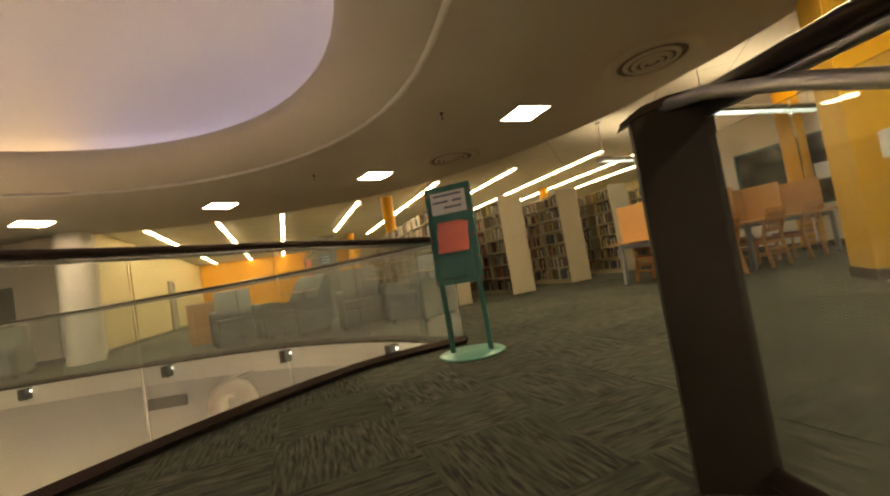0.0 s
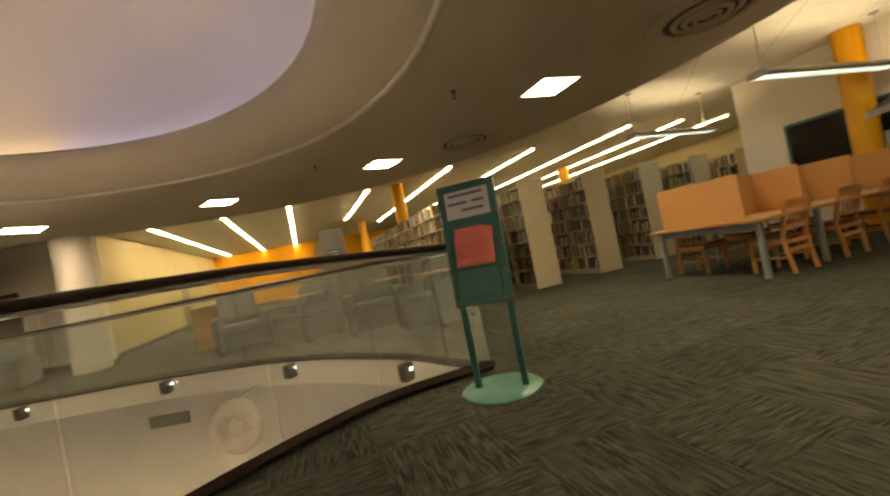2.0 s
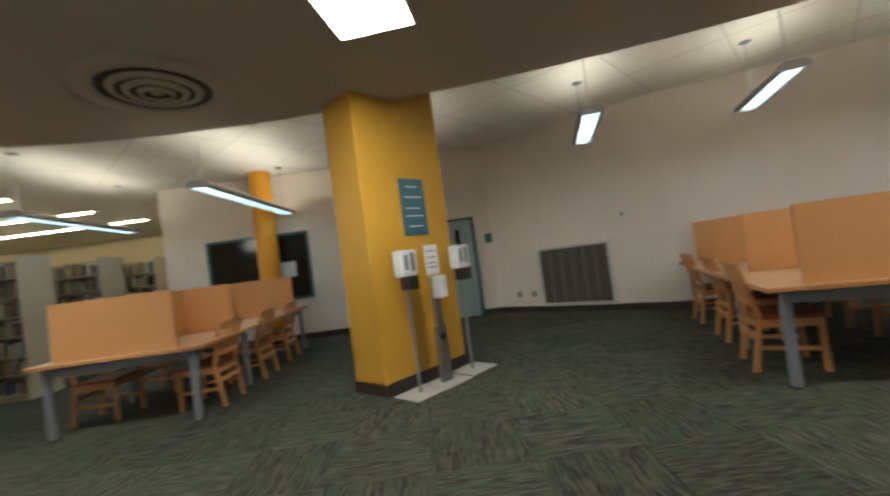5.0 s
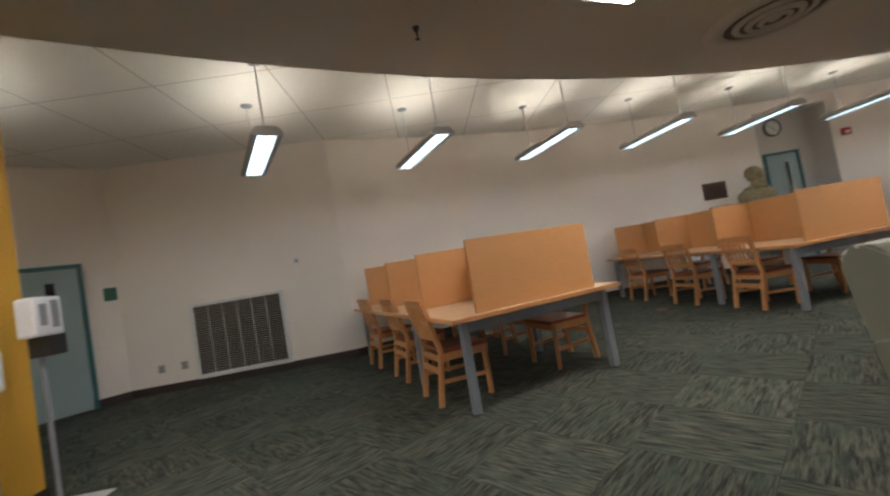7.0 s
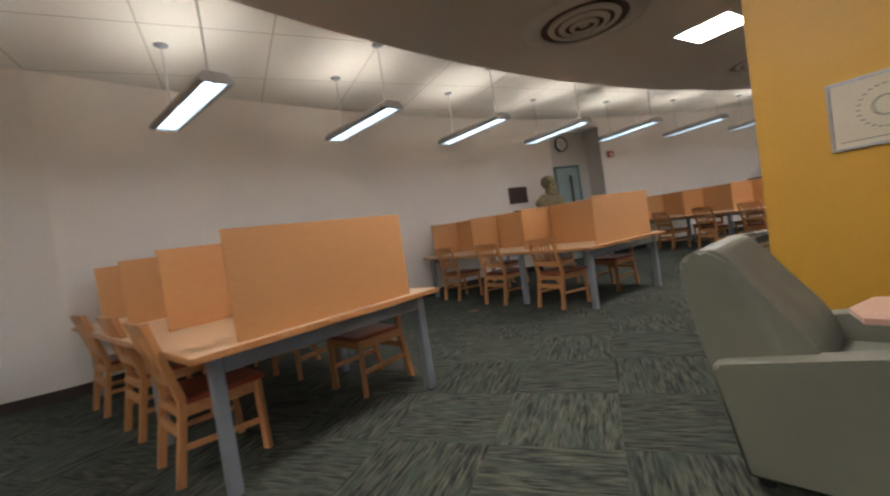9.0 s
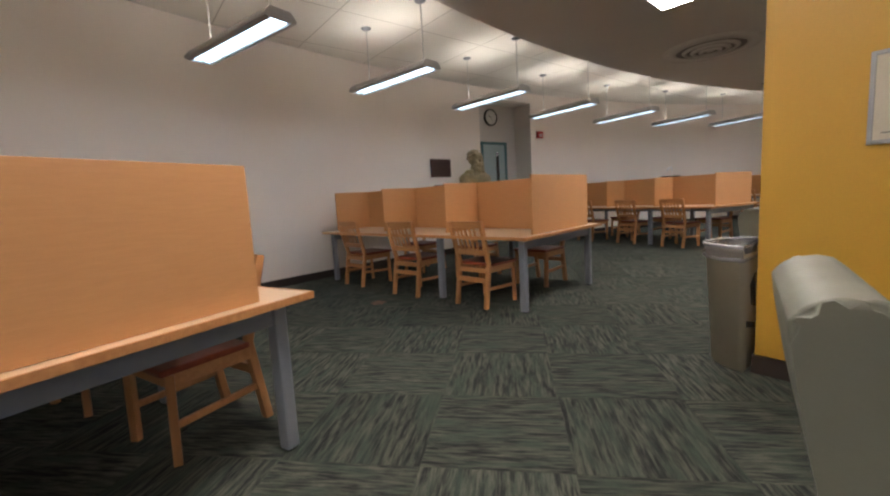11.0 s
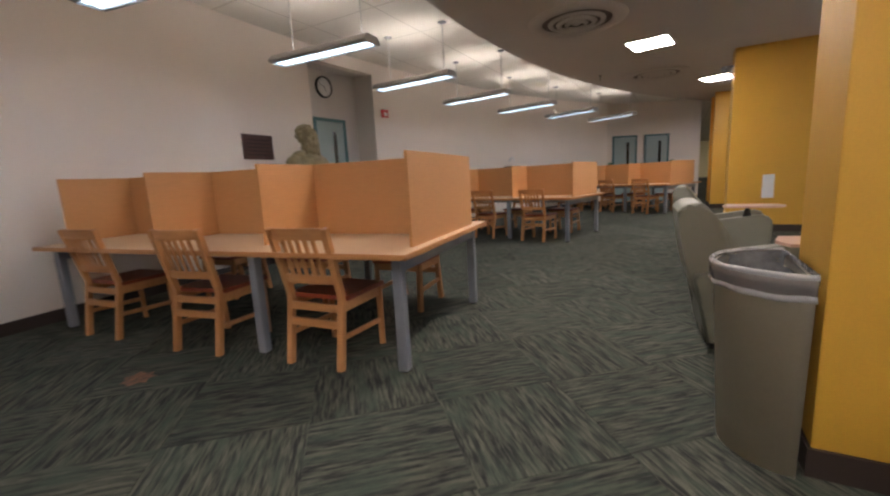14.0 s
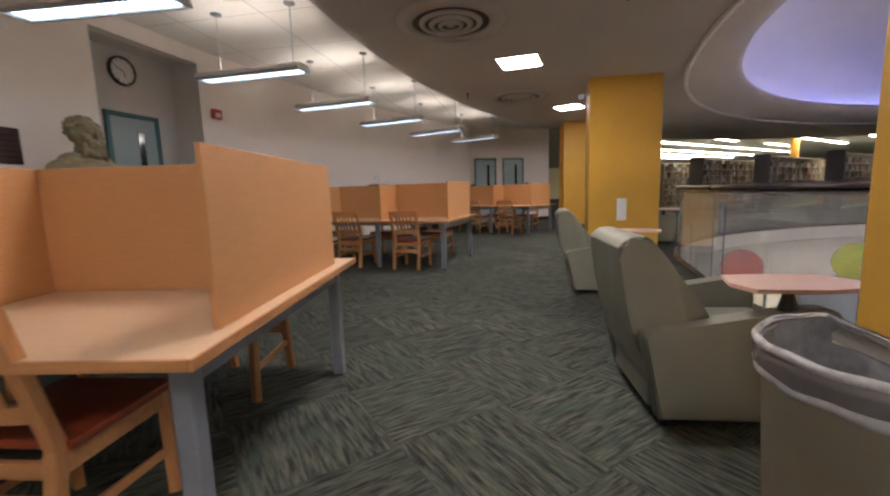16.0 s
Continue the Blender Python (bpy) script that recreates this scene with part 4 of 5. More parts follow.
DESKS = (22.0, -0.3, -13.9, -31.2, -48.4)
rnd = random.Random(4)
for deg in DESKS:
    R0 = 17.75 if deg > 10 else 17.47
    carrel_desk(deg, R0)
    for s in (-1, 1):
        for k in range(3):
            x = R0 + (0.72, 1.79, 2.95 if deg == -13.9 else 2.86)[k]
            # a chair tucked in at each place, a little askew
            out = 0.1 if deg == -0.3 and s < 0 else 0.0
            p = polar(x, deg) + Vector((-math.sin(radians(deg)), math.cos(radians(deg)), 0)) * s * (0.57 + out + rnd.uniform(-0.05, 0.04))
            place_chair(pose(p.x, p.y, 0, 0, 0, deg + (180 if s > 0 else 0) + rnd.uniform(-3, 3)))


# ---- armchairs ----
def armchair(m, material, label, tablet=True, group="walkway armchairs"):
    """Local +x is the way it faces."""
    c = thing("armchair", label, "armchair", group, m)
    bm = BM()
    back = [(-0.40, 0.2), (-0.5, 0.5), (-0.565, 0.86), (-0.56, 0.92), (-0.52, 0.955), (-0.46, 0.965), (-0.40, 0.94), (-0.27, 0.76), (-0.14, 0.58), (-0.1, 0.42), (-0.14, 0.2)]
    back = [(p[0], p[1]) for p in smooth_path([(x, z, 0) for x, z in back], 3)]
    prism(bm, back, -0.31, 0.31)
    es = [e for e in bm.edges if abs(e.verts[0].co.y - e.verts[1].co.y) < 1e-4]
    bmesh.ops.bevel(bm, geom=es, offset=0.02, segments=4, affect="EDGES", clamp_overlap=True)
    even_shade(part("backrest", bm, material, c, "tall rolled backrest", True))
    bm = BM()
    box(bm, -0.14, -0.28, 0.3, 0.4, 0.28, 0.45, 0.03)
    part("seat_cushion", bm, material, c)
    for s in (-1, 1):
        bm = BM()
        y0, y1 = (0.29, 0.4) if s > 0 else (-0.4, -0.29)
        arm = [(-0.38, 0.05), (-0.47, 0.47), (-0.46, 0.495), (-0.43, 0.505), (0.26, 0.62), (0.34, 0.625), (0.40, 0.605), (0.43, 0.56), (0.44, 0.5), (0.41, 0.05)]
        prism(bm, arm, y0, y1)
        es = [e for e in bm.edges if abs(e.verts[0].co.y - e.verts[1].co.y) < 1e-4]
        bmesh.ops.bevel(bm, geom=es, offset=0.018, segments=3, affect="EDGES")
        even_shade(part("arm", bm, material, c, "padded upright arm", True))
    bm = BM()
    box(bm, -0.4, -0.285, 0.07, 0.39, 0.285, 0.3, 0.015)
    part("base", bm, material, c)
    for x in (-0.33, 0.32):
        for y in (-0.33, 0.33):
            bm = BM()
            tube(bm, (x, y, 0), (x, y, 0.075), 0.03, n=10)
            part("foot", bm, M_DARK, c, "black foot")
    if tablet:
        bm = BM()
        out = [(0.02, -0.14), (0.3, -0.17), (0.5, -0.12), (0.56, 0.05), (0.5, 0.24), (0.3, 0.3), (0.0, 0.28), (-0.04, 0.1)]
        vs = [bm.verts.new((x, 0.8 * y * tablet + tablet * 0.22, 0.71)) for x, y in out]
        f = bm.faces.new(vs)
        e = bmesh.ops.extrude_face_region(bm, geom=[f])
        bmesh.ops.translate(bm, verts=[v for v in e["geom"] if isinstance(v, bmesh.types.BMVert)], vec=(0, 0, 0.02))
        t = part("tablet", bm, M_TABLET, c, "wooden writing tablet on the arm")
        bm = BM()
        tube(bm, (0.2, tablet * 0.345, 0.6), (0.2, tablet * 0.345, 0.71), 0.045, 0.02, n=14)
        part("swivel", bm, M_DARK, t)
    return c


SAGE = "sage green vinyl armchair with a rolled back and wooden writing tablet"
for x, y, a in ((1.79, -0.97, 174), (1.51, -4.19, 162), (0.52, -6.72, 156), (-2.9, -10.2, 140)):
    armchair(pose(x, y, 0, 0, 0, a), M_VINYL, SAGE, -1)
SLATE = "slate grey vinyl armchair by the atrium's far side"
for x, y, a, t in ((-4.95, 8.8, -60, 0), (-3.35, 8.25, -112, 1), (-1.95, 7.95, -75, 1), (-0.75, 7.4, -125, 1), (-10.5, 9.0, -60, 0), (-12.5, 9.6, -80, 1)):
    armchair(pose(x, y, 0, 0, 0, a) @ Matrix.Scale(1.2, 4), M_GREYSEAT, SLATE, t, "north armchairs")
tbl = thing("wooden_cabinet", "low orange-brown wooden cabinet beyond the atrium", "cabinet", "", pose(-6.35, 10.0, 0, 0, 0, 25))
bm = BM()
box(bm, -0.32, -0.3, 0, 0.32, 0.3, 0.95, 0.01)
part("body", bm, M_PANEL, tbl)
bm = BM()
box(bm, -0.35, -0.33, 0.95, 0.35, 0.33, 0.98, 0.004)
part("top", bm, M_TOP, tbl)


# ---- book stacks ----
def spine_block(bm, x0, x1, y, z, depth, rg, face):
    """A row of upright books from x0 to x1 on a shelf at z, their spines at y."""
    x = x0
    while x < x1 - 0.03:
        if rg.random() < 0.07:
            x += rg.uniform(0.05, 0.22)
            continue
        w = rg.uniform(0.018, 0.055)
        h = rg.uniform(0.17, 0.265)
        w = min(w, x1 - x)
        o = rg.uniform(0, 0.025)
        y0, y1 = (y + o, y + depth) if face < 0 else (y - depth, y - o)
        v = [bm.verts.new(p) for p in ((x, y0, z), (x + w - 0.002, y0, z), (x + w - 0.002, y1, z), (x, y1, z), (x, y0, z + h), (x + w - 0.002, y0, z + h), (x + w - 0.002, y1, z + h), (x, y1, z + h))]
        for f in ((4, 5, 6, 7), (0, 1, 5, 4), (2, 3, 7, 6), (1, 2, 6, 5), (3, 0, 4, 7)):
            bm.faces.new([v[i] for i in f])
        x += w


def bookcase(m, length, seed, end=M_ENDPANEL, group="book stacks", H=2.27):
    """A double-sided stack; local x runs away from the end panel."""
    b = thing("bookcase", "tall double-sided steel bookcase filled with books", "bookcase", group, m)
    rg = random.Random(seed)
    bm = BM()
    box(bm, -0.03, -0.3, 0, 0.0, 0.3, H, 0.004)
    part("end_panel", bm, end, b, "cream end panel")
    bm = BM()
    box(bm, 0, -0.012, 0.08, length, 0.012, H - 0.04)
    part("back", bm, M_SHELF, b)
    bm = BM()
    box(bm, 0, -0.28, 0, length, 0.28, 0.08)
    part("plinth", bm, M_SHELF, b)
    n = max(1, round(length / 0.92))
    levels = [0.1 + 0.305 * k for k in range(7)]
    for k in range(1, n + 1):
        bm = BM()
        box(bm, length * k / n - 0.015, -0.27, 0.08, length * k / n + 0.015, 0.27, H - 0.1)
        part("upright", bm, M_SHELF, b)
    for z in levels:
        bm = BM()
        box(bm, 0.005, 0.013, z - 0.02, length, 0.27, z)
        box(bm, 0.005, -0.27, z - 0.02, length, -0.013, z)
        part("shelf_board", bm, M_SHELF, b)
        bm = BM()
        for k in range(n):
            x0, x1 = length * k / n + 0.02, length * (k + 1) / n - 0.02
            spine_block(bm, x0, x0 + (x1 - x0) * rg.uniform(0.7, 1.0), -0.255, z + 0.001, 0.2, rg, -1)
            spine_block(bm, x0, x0 + (x1 - x0) * rg.uniform(0.7, 1.0), 0.255, z + 0.001, 0.2, rg, 1)
        tagged(part("book_row", bm, M_BOOK, b, "row of upright books"), "", "", "", "stuff")
    return b


SU, SV = Vector((-0.38, 0.925)), Vector((0.925, 0.38))
SANG = math.degrees(math.atan2(SU.y, SU.x))


def stack_at(u, v):
    p = SU * u + SV * v
    return pose(p.x, p.y, 0, 0, 0, SANG)


for k, v in enumerate((3.22, 4.85, 6.48, 8.1, 9.72, 11.35, 12.97)):
    bookcase(stack_at(8.0, v), 9.2, 10 + k)
bookcase(stack_at(11.6, 1.0), 6.4, 30, M_GREYPANEL)
for k in range(-2, 4):
    bookcase(pose(-12.3 - 2.0 * k, -19.2 + 1.5 * k, 0, 0, 0, 202), 7.4, 52 + k, M_GREYPANEL, "south stacks", 2.45)
sg = thing("stack_sign", "small blue shelf-end sign with pale bars of writing", "sign", "", stack_at(11.565, 1.0))
bm = BM()
box(bm, -0.012, -0.16, 1.45, 0.0, 0.16, 1.75)
part("board", bm, M_BLUE, sg)
bm = BM()
for z in (1.52, 1.6, 1.68):
    box(bm, -0.014, -0.12, z, -0.012, 0.12, z + 0.025)
part("text_bars", bm, M_PAPER, sg)
rs = thing("red_display", "bright red display on the stack", "display", "", stack_at(11.7, 0.55))
bm = BM()
box(bm, 0, -0.05, 0.9, 0.35, 0.08, 1.7, 0.02)
part("panel", bm, M_RED, rs)
bm = BM()
box(bm, 0.05, -0.03, 0, 0.3, 0.05, 0.9, 0.01)
part("stand", bm, M_DARK, rs)


# ceiling strips over the stacks
def strip_light(u0, u1, v, label="continuous fluorescent strip light on the ceiling"):
    p = SU * u0 + SV * v
    s = thing("strip_light", label, "strip light", "stack strip lights", pose(p.x, p.y, CEIL - 0.004, 0, 0, SANG))
    n = max(1, round((u1 - u0) / 1.22))
    bm = BM()
    box(bm, 0, -0.09, -0.03, u1 - u0, 0.09, 0.0)
    part("channel", bm, M_LIGHTMETAL, s)
    for k in range(n):
        bm = BM()
        a = (u1 - u0) / n
        box(bm, a * k + 0.04, -0.052, -0.05, a * (k + 1) - 0.04, 0.052, -0.031)
        part("tube_lens", bm, G_STRIP, s, "bright lens")


for u0, u1, v in ((15.4, 30.6, -3.95), (15.2, 31, -1.9), (14.9, 31.5, 0.14), (13.9, 21, 2.6), (11.9, 24, 4.8), (10.9, 24, 7.07), (9.5, 22, 9.37), (9.5, 22, 11.4), (9.5, 22, 13.3)):
    strip_light(u0, u1, v)
# The last two rows are unseen, added to light the south bay.
for x, y, n in ((-12.5, -22.4, 16), (-16.4, -26.8, 12), (-19.3, -30.3, 10), (-22.0, -33.6, 8), (-14.4, -21.0, 3), (-21.2, -23.6, 3), (-20.1, -20.8, 7), (-20.1, -18.5, 6), (-21.0, -16.2, 10), (-21.8, -13.8, 10)):
    s = thing("strip_light", "continuous fluorescent strip light on the ceiling", "strip light", "south strip lights", pose(x, y, CEIL - 0.004, 0, 0, 202))
    bm = BM()
    box(bm, 0, -0.09, -0.03, 1.22 * n, 0.09, 0.0)
    part("channel", bm, M_LIGHTMETAL, s)
    for k in range(n):
        bm = BM()
        box(bm, 1.22 * k + 0.04, -0.052, -0.05, 1.22 * (k + 1) - 0.04, 0.052, -0.031)
        part("tube_lens", bm, G_STRIP_S, s, "bright lens")


# ---- sign stand by the guard ----
st = thing("sign_stand", "teal metal sign stand holding a notice and a red leaflet", "sign stand", "", pose(-0.04, 3.8, 0, 0, 0, -17))
bm = BM()
lathe(bm, [(0.0001, 0.0), (0.32, 0.0), (0.325, 0.008), (0.31, 0.02), (0.0001, 0.026)], 40)
part("base_plate", bm, M_TEAL_LIGHT, st, "round pale teal base plate", True)
for s in (-1, 1):
    bm = BM()
    box(bm, s * 0.19 - 0.024, -0.018, 0.02, s * 0.19 + 0.024, 0.018, 0.7, 0.006)
    part("leg", bm, M_TEAL, st)
bm = BM()
TLT = Matrix.Translation((0, 0, 0.68)) @ Matrix.Rotation(radians(-4), 4, "X")
box(bm, -0.235, -0.025, 0, 0.235, 0.025, 0.98, 0.008, TLT)
board = part("board", bm, M_TEAL, st, "teal board")
bm = BM()
for x0, x1, z0, z1 in ((-0.235, -0.205, 0.0, 0.98), (0.205, 0.235, 0.0, 0.98), (-0.205, 0.205, 0.95, 0.98), (-0.205, 0.205, 0.0, 0.03), (-0.205, 0.205, 0.64, 0.66)):
    box(bm, x0, -0.036, z0, x1, -0.026, z1, 0.002, TLT)
part("board_rim", bm, M_TEAL, board)
bm = BM()
box(bm, -0.18, -0.03, 0.70, 0.18, -0.027, 0.92, 0, TLT)
part("notice", bm, M_PAPER, board, "white notice under a cover")
bm = BM()
for x0, x1, z in ((-0.15, 0.14, 0.875), (-0.16, 0.0, 0.81), (0.04, 0.14, 0.81), (-0.05, 0.13, 0.75)):
    box(bm, x0, -0.0315, z, x1, -0.0302, z + 0.022, 0, TLT)
part("writing", bm, M_INK, board, "bars of blue writing")
bm = BM()
rows = []
for k in range(9):
    z = 0.31 + 0.31 * k / 8
    y = -0.075 + 0.035 * (k / 8) ** 0.5 + 0.012 * math.sin(k)
    rows.append([bm.verts.new(TLT @ Vector((x + 0.02 * (k / 8), y + 0.05 * x, z))) for x in (-0.16, -0.06, 0.05, 0.15)])
for a, b in zip(rows, rows[1:]):
    for i in range(3):
        bm.faces.new((a[i], a[i + 1], b[i + 1], b[i]))
sol = part("leaflet", bm, M_RED, board, "curling red leaflet", True)
sm = sol.modifiers.new("thickness", "SOLIDIFY")
sm.thickness = 0.003
bm = BM()
box(bm, -0.17, -0.055, 0.06, 0.17, -0.028, 0.29, 0.006, TLT)
part("leaflet_box", bm, M_TEAL, board, "dark teal leaflet box")
for z in (0.03, 0.24, 0.46, 0.7, 0.9):
    for x in (-0.22, 0.22):
        bm = BM()
        tube(bm, TLT @ Vector((x, -0.03, z)), TLT @ Vector((x, -0.042, z)), 0.011, n=10)
        part("bolt", bm, M_REDPAINT, board, "red bolt head")
bm = BM()
box(bm, -0.16, -0.07, 0.29, 0.17, -0.028, 0.31, 0.003, TLT)
part("leaflet_pocket", bm, M_TEAL, board)


# ---- sanitiser stands and poster at the first pier ----
PM = pose(PIER1[0], PIER1[1], 0, 0, 0, -22)
ps = thing("poster", "blue printed poster on the yellow pier", "poster", "", PM)
bm = BM()
box(bm, 0.52, -0.01, 1.64, 0.90, -0.003, 2.30)
part("sheet", bm, M_BLUE, ps)
bm = BM()
for z, a, b in ((1.74, 0.6, 0.82), (1.86, 0.58, 0.84), (1.95, 0.58, 0.8), (2.08, 0.58, 0.84), (2.2, 0.62, 0.8)):
    box(bm, a, -0.0115, z, b, -0.0102, z + 0.012)
part("text_bars", bm, M_PAPER, ps, "pale bars of writing")


def sanitiser(x, y, kind):
    s = thing("sanitiser_stand", "free-standing hand sanitiser dispenser on a steel base", "sanitiser stand", "sanitiser stands", PM @ Matrix.Translation((x, y, 0)))
    bm = BM()
    box(bm, -0.22, -0.2, 0.0, 0.22, 0.16, 0.012, 0.003)
    part("base_plate", bm, M_LIGHTMETAL, s, "flat steel base plate")
    if kind == "pole":
        bm = BM()
        tube(bm, (0, 0, 0.01), (0, 0, 1.2), 0.016, n=12)
        part("pole", bm, M_STEEL, s)
        bm = BM()
        box(bm, -0.11, -0.08, 1.2, 0.11, 0.05, 1.47, 0.02)
        d = part("dispenser", bm, M_PAPER, s, "white dispenser")
        bm = BM()
        box(bm, -0.07, -0.088, 1.27, -0.02, -0.08, 1.42, 0.002)
        box(bm, 0.02, -0.088, 1.25, 0.07, -0.08, 1.44, 0.002)
        part("label_panel", bm, M_STEEL, d)
        bm = BM()
        box(bm, -0.06, -0.13, 1.06, 0.06, 0.03, 1.2, 0.01)
        part("drip_tray", bm, M_DARK, s, "dark drip tray")
    else:
        bm = BM()
        box(bm, -0.07, -0.03, 0.012, 0.07, 0.03, 0.62, 0.008)
        box(bm, -0.045, -0.025, 0.62, 0.045, 0.025, 1.15, 0.008)
        col = part("pillar", bm, M_METAL, s, "brushed metal pillar")
        bm = BM()
        tube(bm, (0, -0.03, 0.5), (0, -0.036, 0.5), 0.04, n=16)
        part("port", bm, M_DARK, col)
        bm = BM()
        box(bm, -0.06, -0.13, 0.92, 0.07, -0.025, 1.16, 0.02)
        part("dispenser", bm, M_PAPER, s, "white dispenser")
        bm = BM()
        box(bm, -0.1, -0.012, 1.18, 0.1, 0.0, 1.5, 0.003)
        pl = part("sign_panel", bm, M_PAPER, s, "white instruction panel")
        bm = BM()
        for z in (1.25, 1.3, 1.36, 1.43):
            box(bm, -0.07, -0.014, z, 0.07, -0.0125, z + 0.012)
        part("text_bars", bm, M_INK, pl)


sanitiser(0.24, -0.24, "pole")
sanitiser(0.62, -0.26, "pillar")
sanitiser(1.1, -0.24, "pole")


# ---- picture on the second pier ----
pic = thing("framed_map", "pale framed floor map on the yellow pier", "picture", "", Matrix.Translation((2.17, -2.76, -0.2)) @ Matrix.Rotation(radians(158), 4, "Z"))
bm = BM()
for x0, x1, z0, z1 in ((0.44, 0.46, 1.55, 2.0), (0.90, 0.92, 1.55, 2.0), (0.46, 0.90, 1.55, 1.57), (0.46, 0.90, 1.98, 2.0)):
    box(bm, x0, -0.022, z0, x1, -0.003, z1, 0.002)
part("picture_frame", bm, M_METAL, pic, "thin metal frame")
bm = BM()
box(bm, 0.46, -0.012, 1.57, 0.90, -0.006, 1.98)
part("sheet", bm, M_CAN, pic, "pale printed sheet")
bm = BM()
for a in range(0, 360, 15):
    for r0 in (0.06, 0.13):
        c = Vector((0.72, -0.0135, 1.79))
        p = c + Vector((r0 * math.cos(radians(a)), 0, r0 * math.sin(radians(a))))
        box(bm, p.x - 0.012, -0.0135, p.z - 0.004, p.x + 0.012, -0.0122, p.z + 0.004)
box(bm, 0.49, -0.0135, 1.6, 0.86, -0.0122, 1.607)
part("drawing", bm, M_GREYPANEL, pic, "grey line drawing of the round plan")

# ---- half-round bin against the second pier ----
can = thing("waste_bin", "half-round beige waste bin with a clear liner", "waste bin", "", Matrix.Translation((2.125, -2.94, 0)) @ Matrix.Rotation(radians(-22), 4, "Z"))


def half_round(bm, profile, n=22):
    rows = []
    for r, z in profile:
        ring = [(r * math.cos(math.pi * k / n - math.pi / 2), r * 0.95 * math.sin(math.pi * k / n - math.pi / 2)) for k in range(n + 1)]
        rows.append([bm.verts.new((x + 0.02, y, z)) for x, y in ring])
    for a, b in zip(rows, rows[1:]):
        m = len(a)
        for k in range(m):
            bm.faces.new((a[k], a[(k + 1) % m], b[(k + 1) % m], b[k]))
    return rows


bm = BM()
rows = half_round(bm, [(0.24, 0.0), (0.285, 0.76), (0.295, 0.765), (0.297, 0.79), (0.287, 0.795), (0.275, 0.77), (0.235, 0.06)])
bm.faces.new(rows[0][::-1])
bm.faces.new(rows[-1])
part("bin_body", bm, M_CAN, can, "", True)
def crumple(bm, much):
    for v in bm.verts:
        v.co += Vector((noise.noise(v.co * 14), noise.noise(v.co * 14 + Vector((5, 0, 0))), noise.noise(v.co * 11 + Vector((0, 7, 0))))) * much


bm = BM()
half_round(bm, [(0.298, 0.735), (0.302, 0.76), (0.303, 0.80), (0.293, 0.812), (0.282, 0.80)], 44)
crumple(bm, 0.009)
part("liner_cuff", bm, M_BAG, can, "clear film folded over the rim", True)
bm = BM()
half_round(bm, [(0.296, 0.712), (0.301, 0.719), (0.302, 0.729), (0.299, 0.737)], 44)
crumple(bm, 0.009)
part("liner_hem", bm, M_HEM, can, "pale rolled hem of the liner", True)
bm = BM()
half_round(bm, [(0.285, 0.806), (0.297, 0.816), (0.306, 0.806), (0.304, 0.795)], 44)
crumple(bm, 0.005)
part("liner_rim", bm, M_HEM, can, "bright film stretched over the rim", True)
# Inner bag, coloured dark for the shade down in the bin.
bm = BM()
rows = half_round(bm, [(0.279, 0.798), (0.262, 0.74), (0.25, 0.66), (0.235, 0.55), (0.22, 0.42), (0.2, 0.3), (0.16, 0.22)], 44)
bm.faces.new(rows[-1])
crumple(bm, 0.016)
part("bin_liner", bm, M_BAG_SHADE, can, "crumpled clear liner with the shade inside the bin in its colour", True)



# ---- on the curved wall ----
def wall_pose(deg, z=0.0, r=R_WALL):
    """Local x runs along the wall, y into the room."""
    p = polar(r, deg)
    return pose(p.x, p.y, z, 0, 0, deg + 90)


def wall_grille(m):
    gr = thing("wall_grille", "large slatted return-air grille with a pale frame low on the wall", "air grille", "wall grilles", m)
    GW, GH = 1.32, 1.05
    bm = BM()
    for x0, x1, z0, z1 in ((-GW / 2 - 0.05, -GW / 2, -0.06, GH + 0.05), (GW / 2, GW / 2 + 0.05, -0.06, GH + 0.05), (-GW / 2, GW / 2, -0.06, 0), (-GW / 2, GW / 2, GH, GH + 0.05)):
        box(bm, x0, -0.05, z0, x1, 0.034, z1, 0.004)
    part("grille_frame", bm, M_CLOCKFACE, gr, "pale frame")
    # A near-black sheet paints in the shade behind the slats.
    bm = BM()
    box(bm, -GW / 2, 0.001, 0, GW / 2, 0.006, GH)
    part("backing", bm, M_GRILLE_SHADE, gr, "near-black sheet for the shade behind the slats")
    for k in range(30):
        o = new("slat", slat_mesh)
        o.parent = gr
        o.location = (0, 0.02, 0.02 + (GH - 0.04) * k / 29)
    for k in range(1, 6):
        bm = BM()
        box(bm, -GW / 2 + GW * k / 6 - 0.005, 0.026, 0, -GW / 2 + GW * k / 6 + 0.005, 0.032, GH)
        part("mullion", bm, M_LIGHTMETAL, gr)


bm = BM()
box(bm, -0.66, -0.0015, -0.011, 0.66, 0.0015, 0.011)
bmesh.ops.rotate(bm, verts=bm.verts, cent=(0, 0, 0), matrix=Matrix.Rotation(radians(-35), 3, "X"))
slat_mesh = finish(bm, "slat", M_SLAT)
wall_grille(on_wall((8.42, 1.5), (8.9, 2.9), 0.84, 0.18, 0.05))
wall_grille(wall_pose(-6.75, 0.18, R_WALL - 0.01))

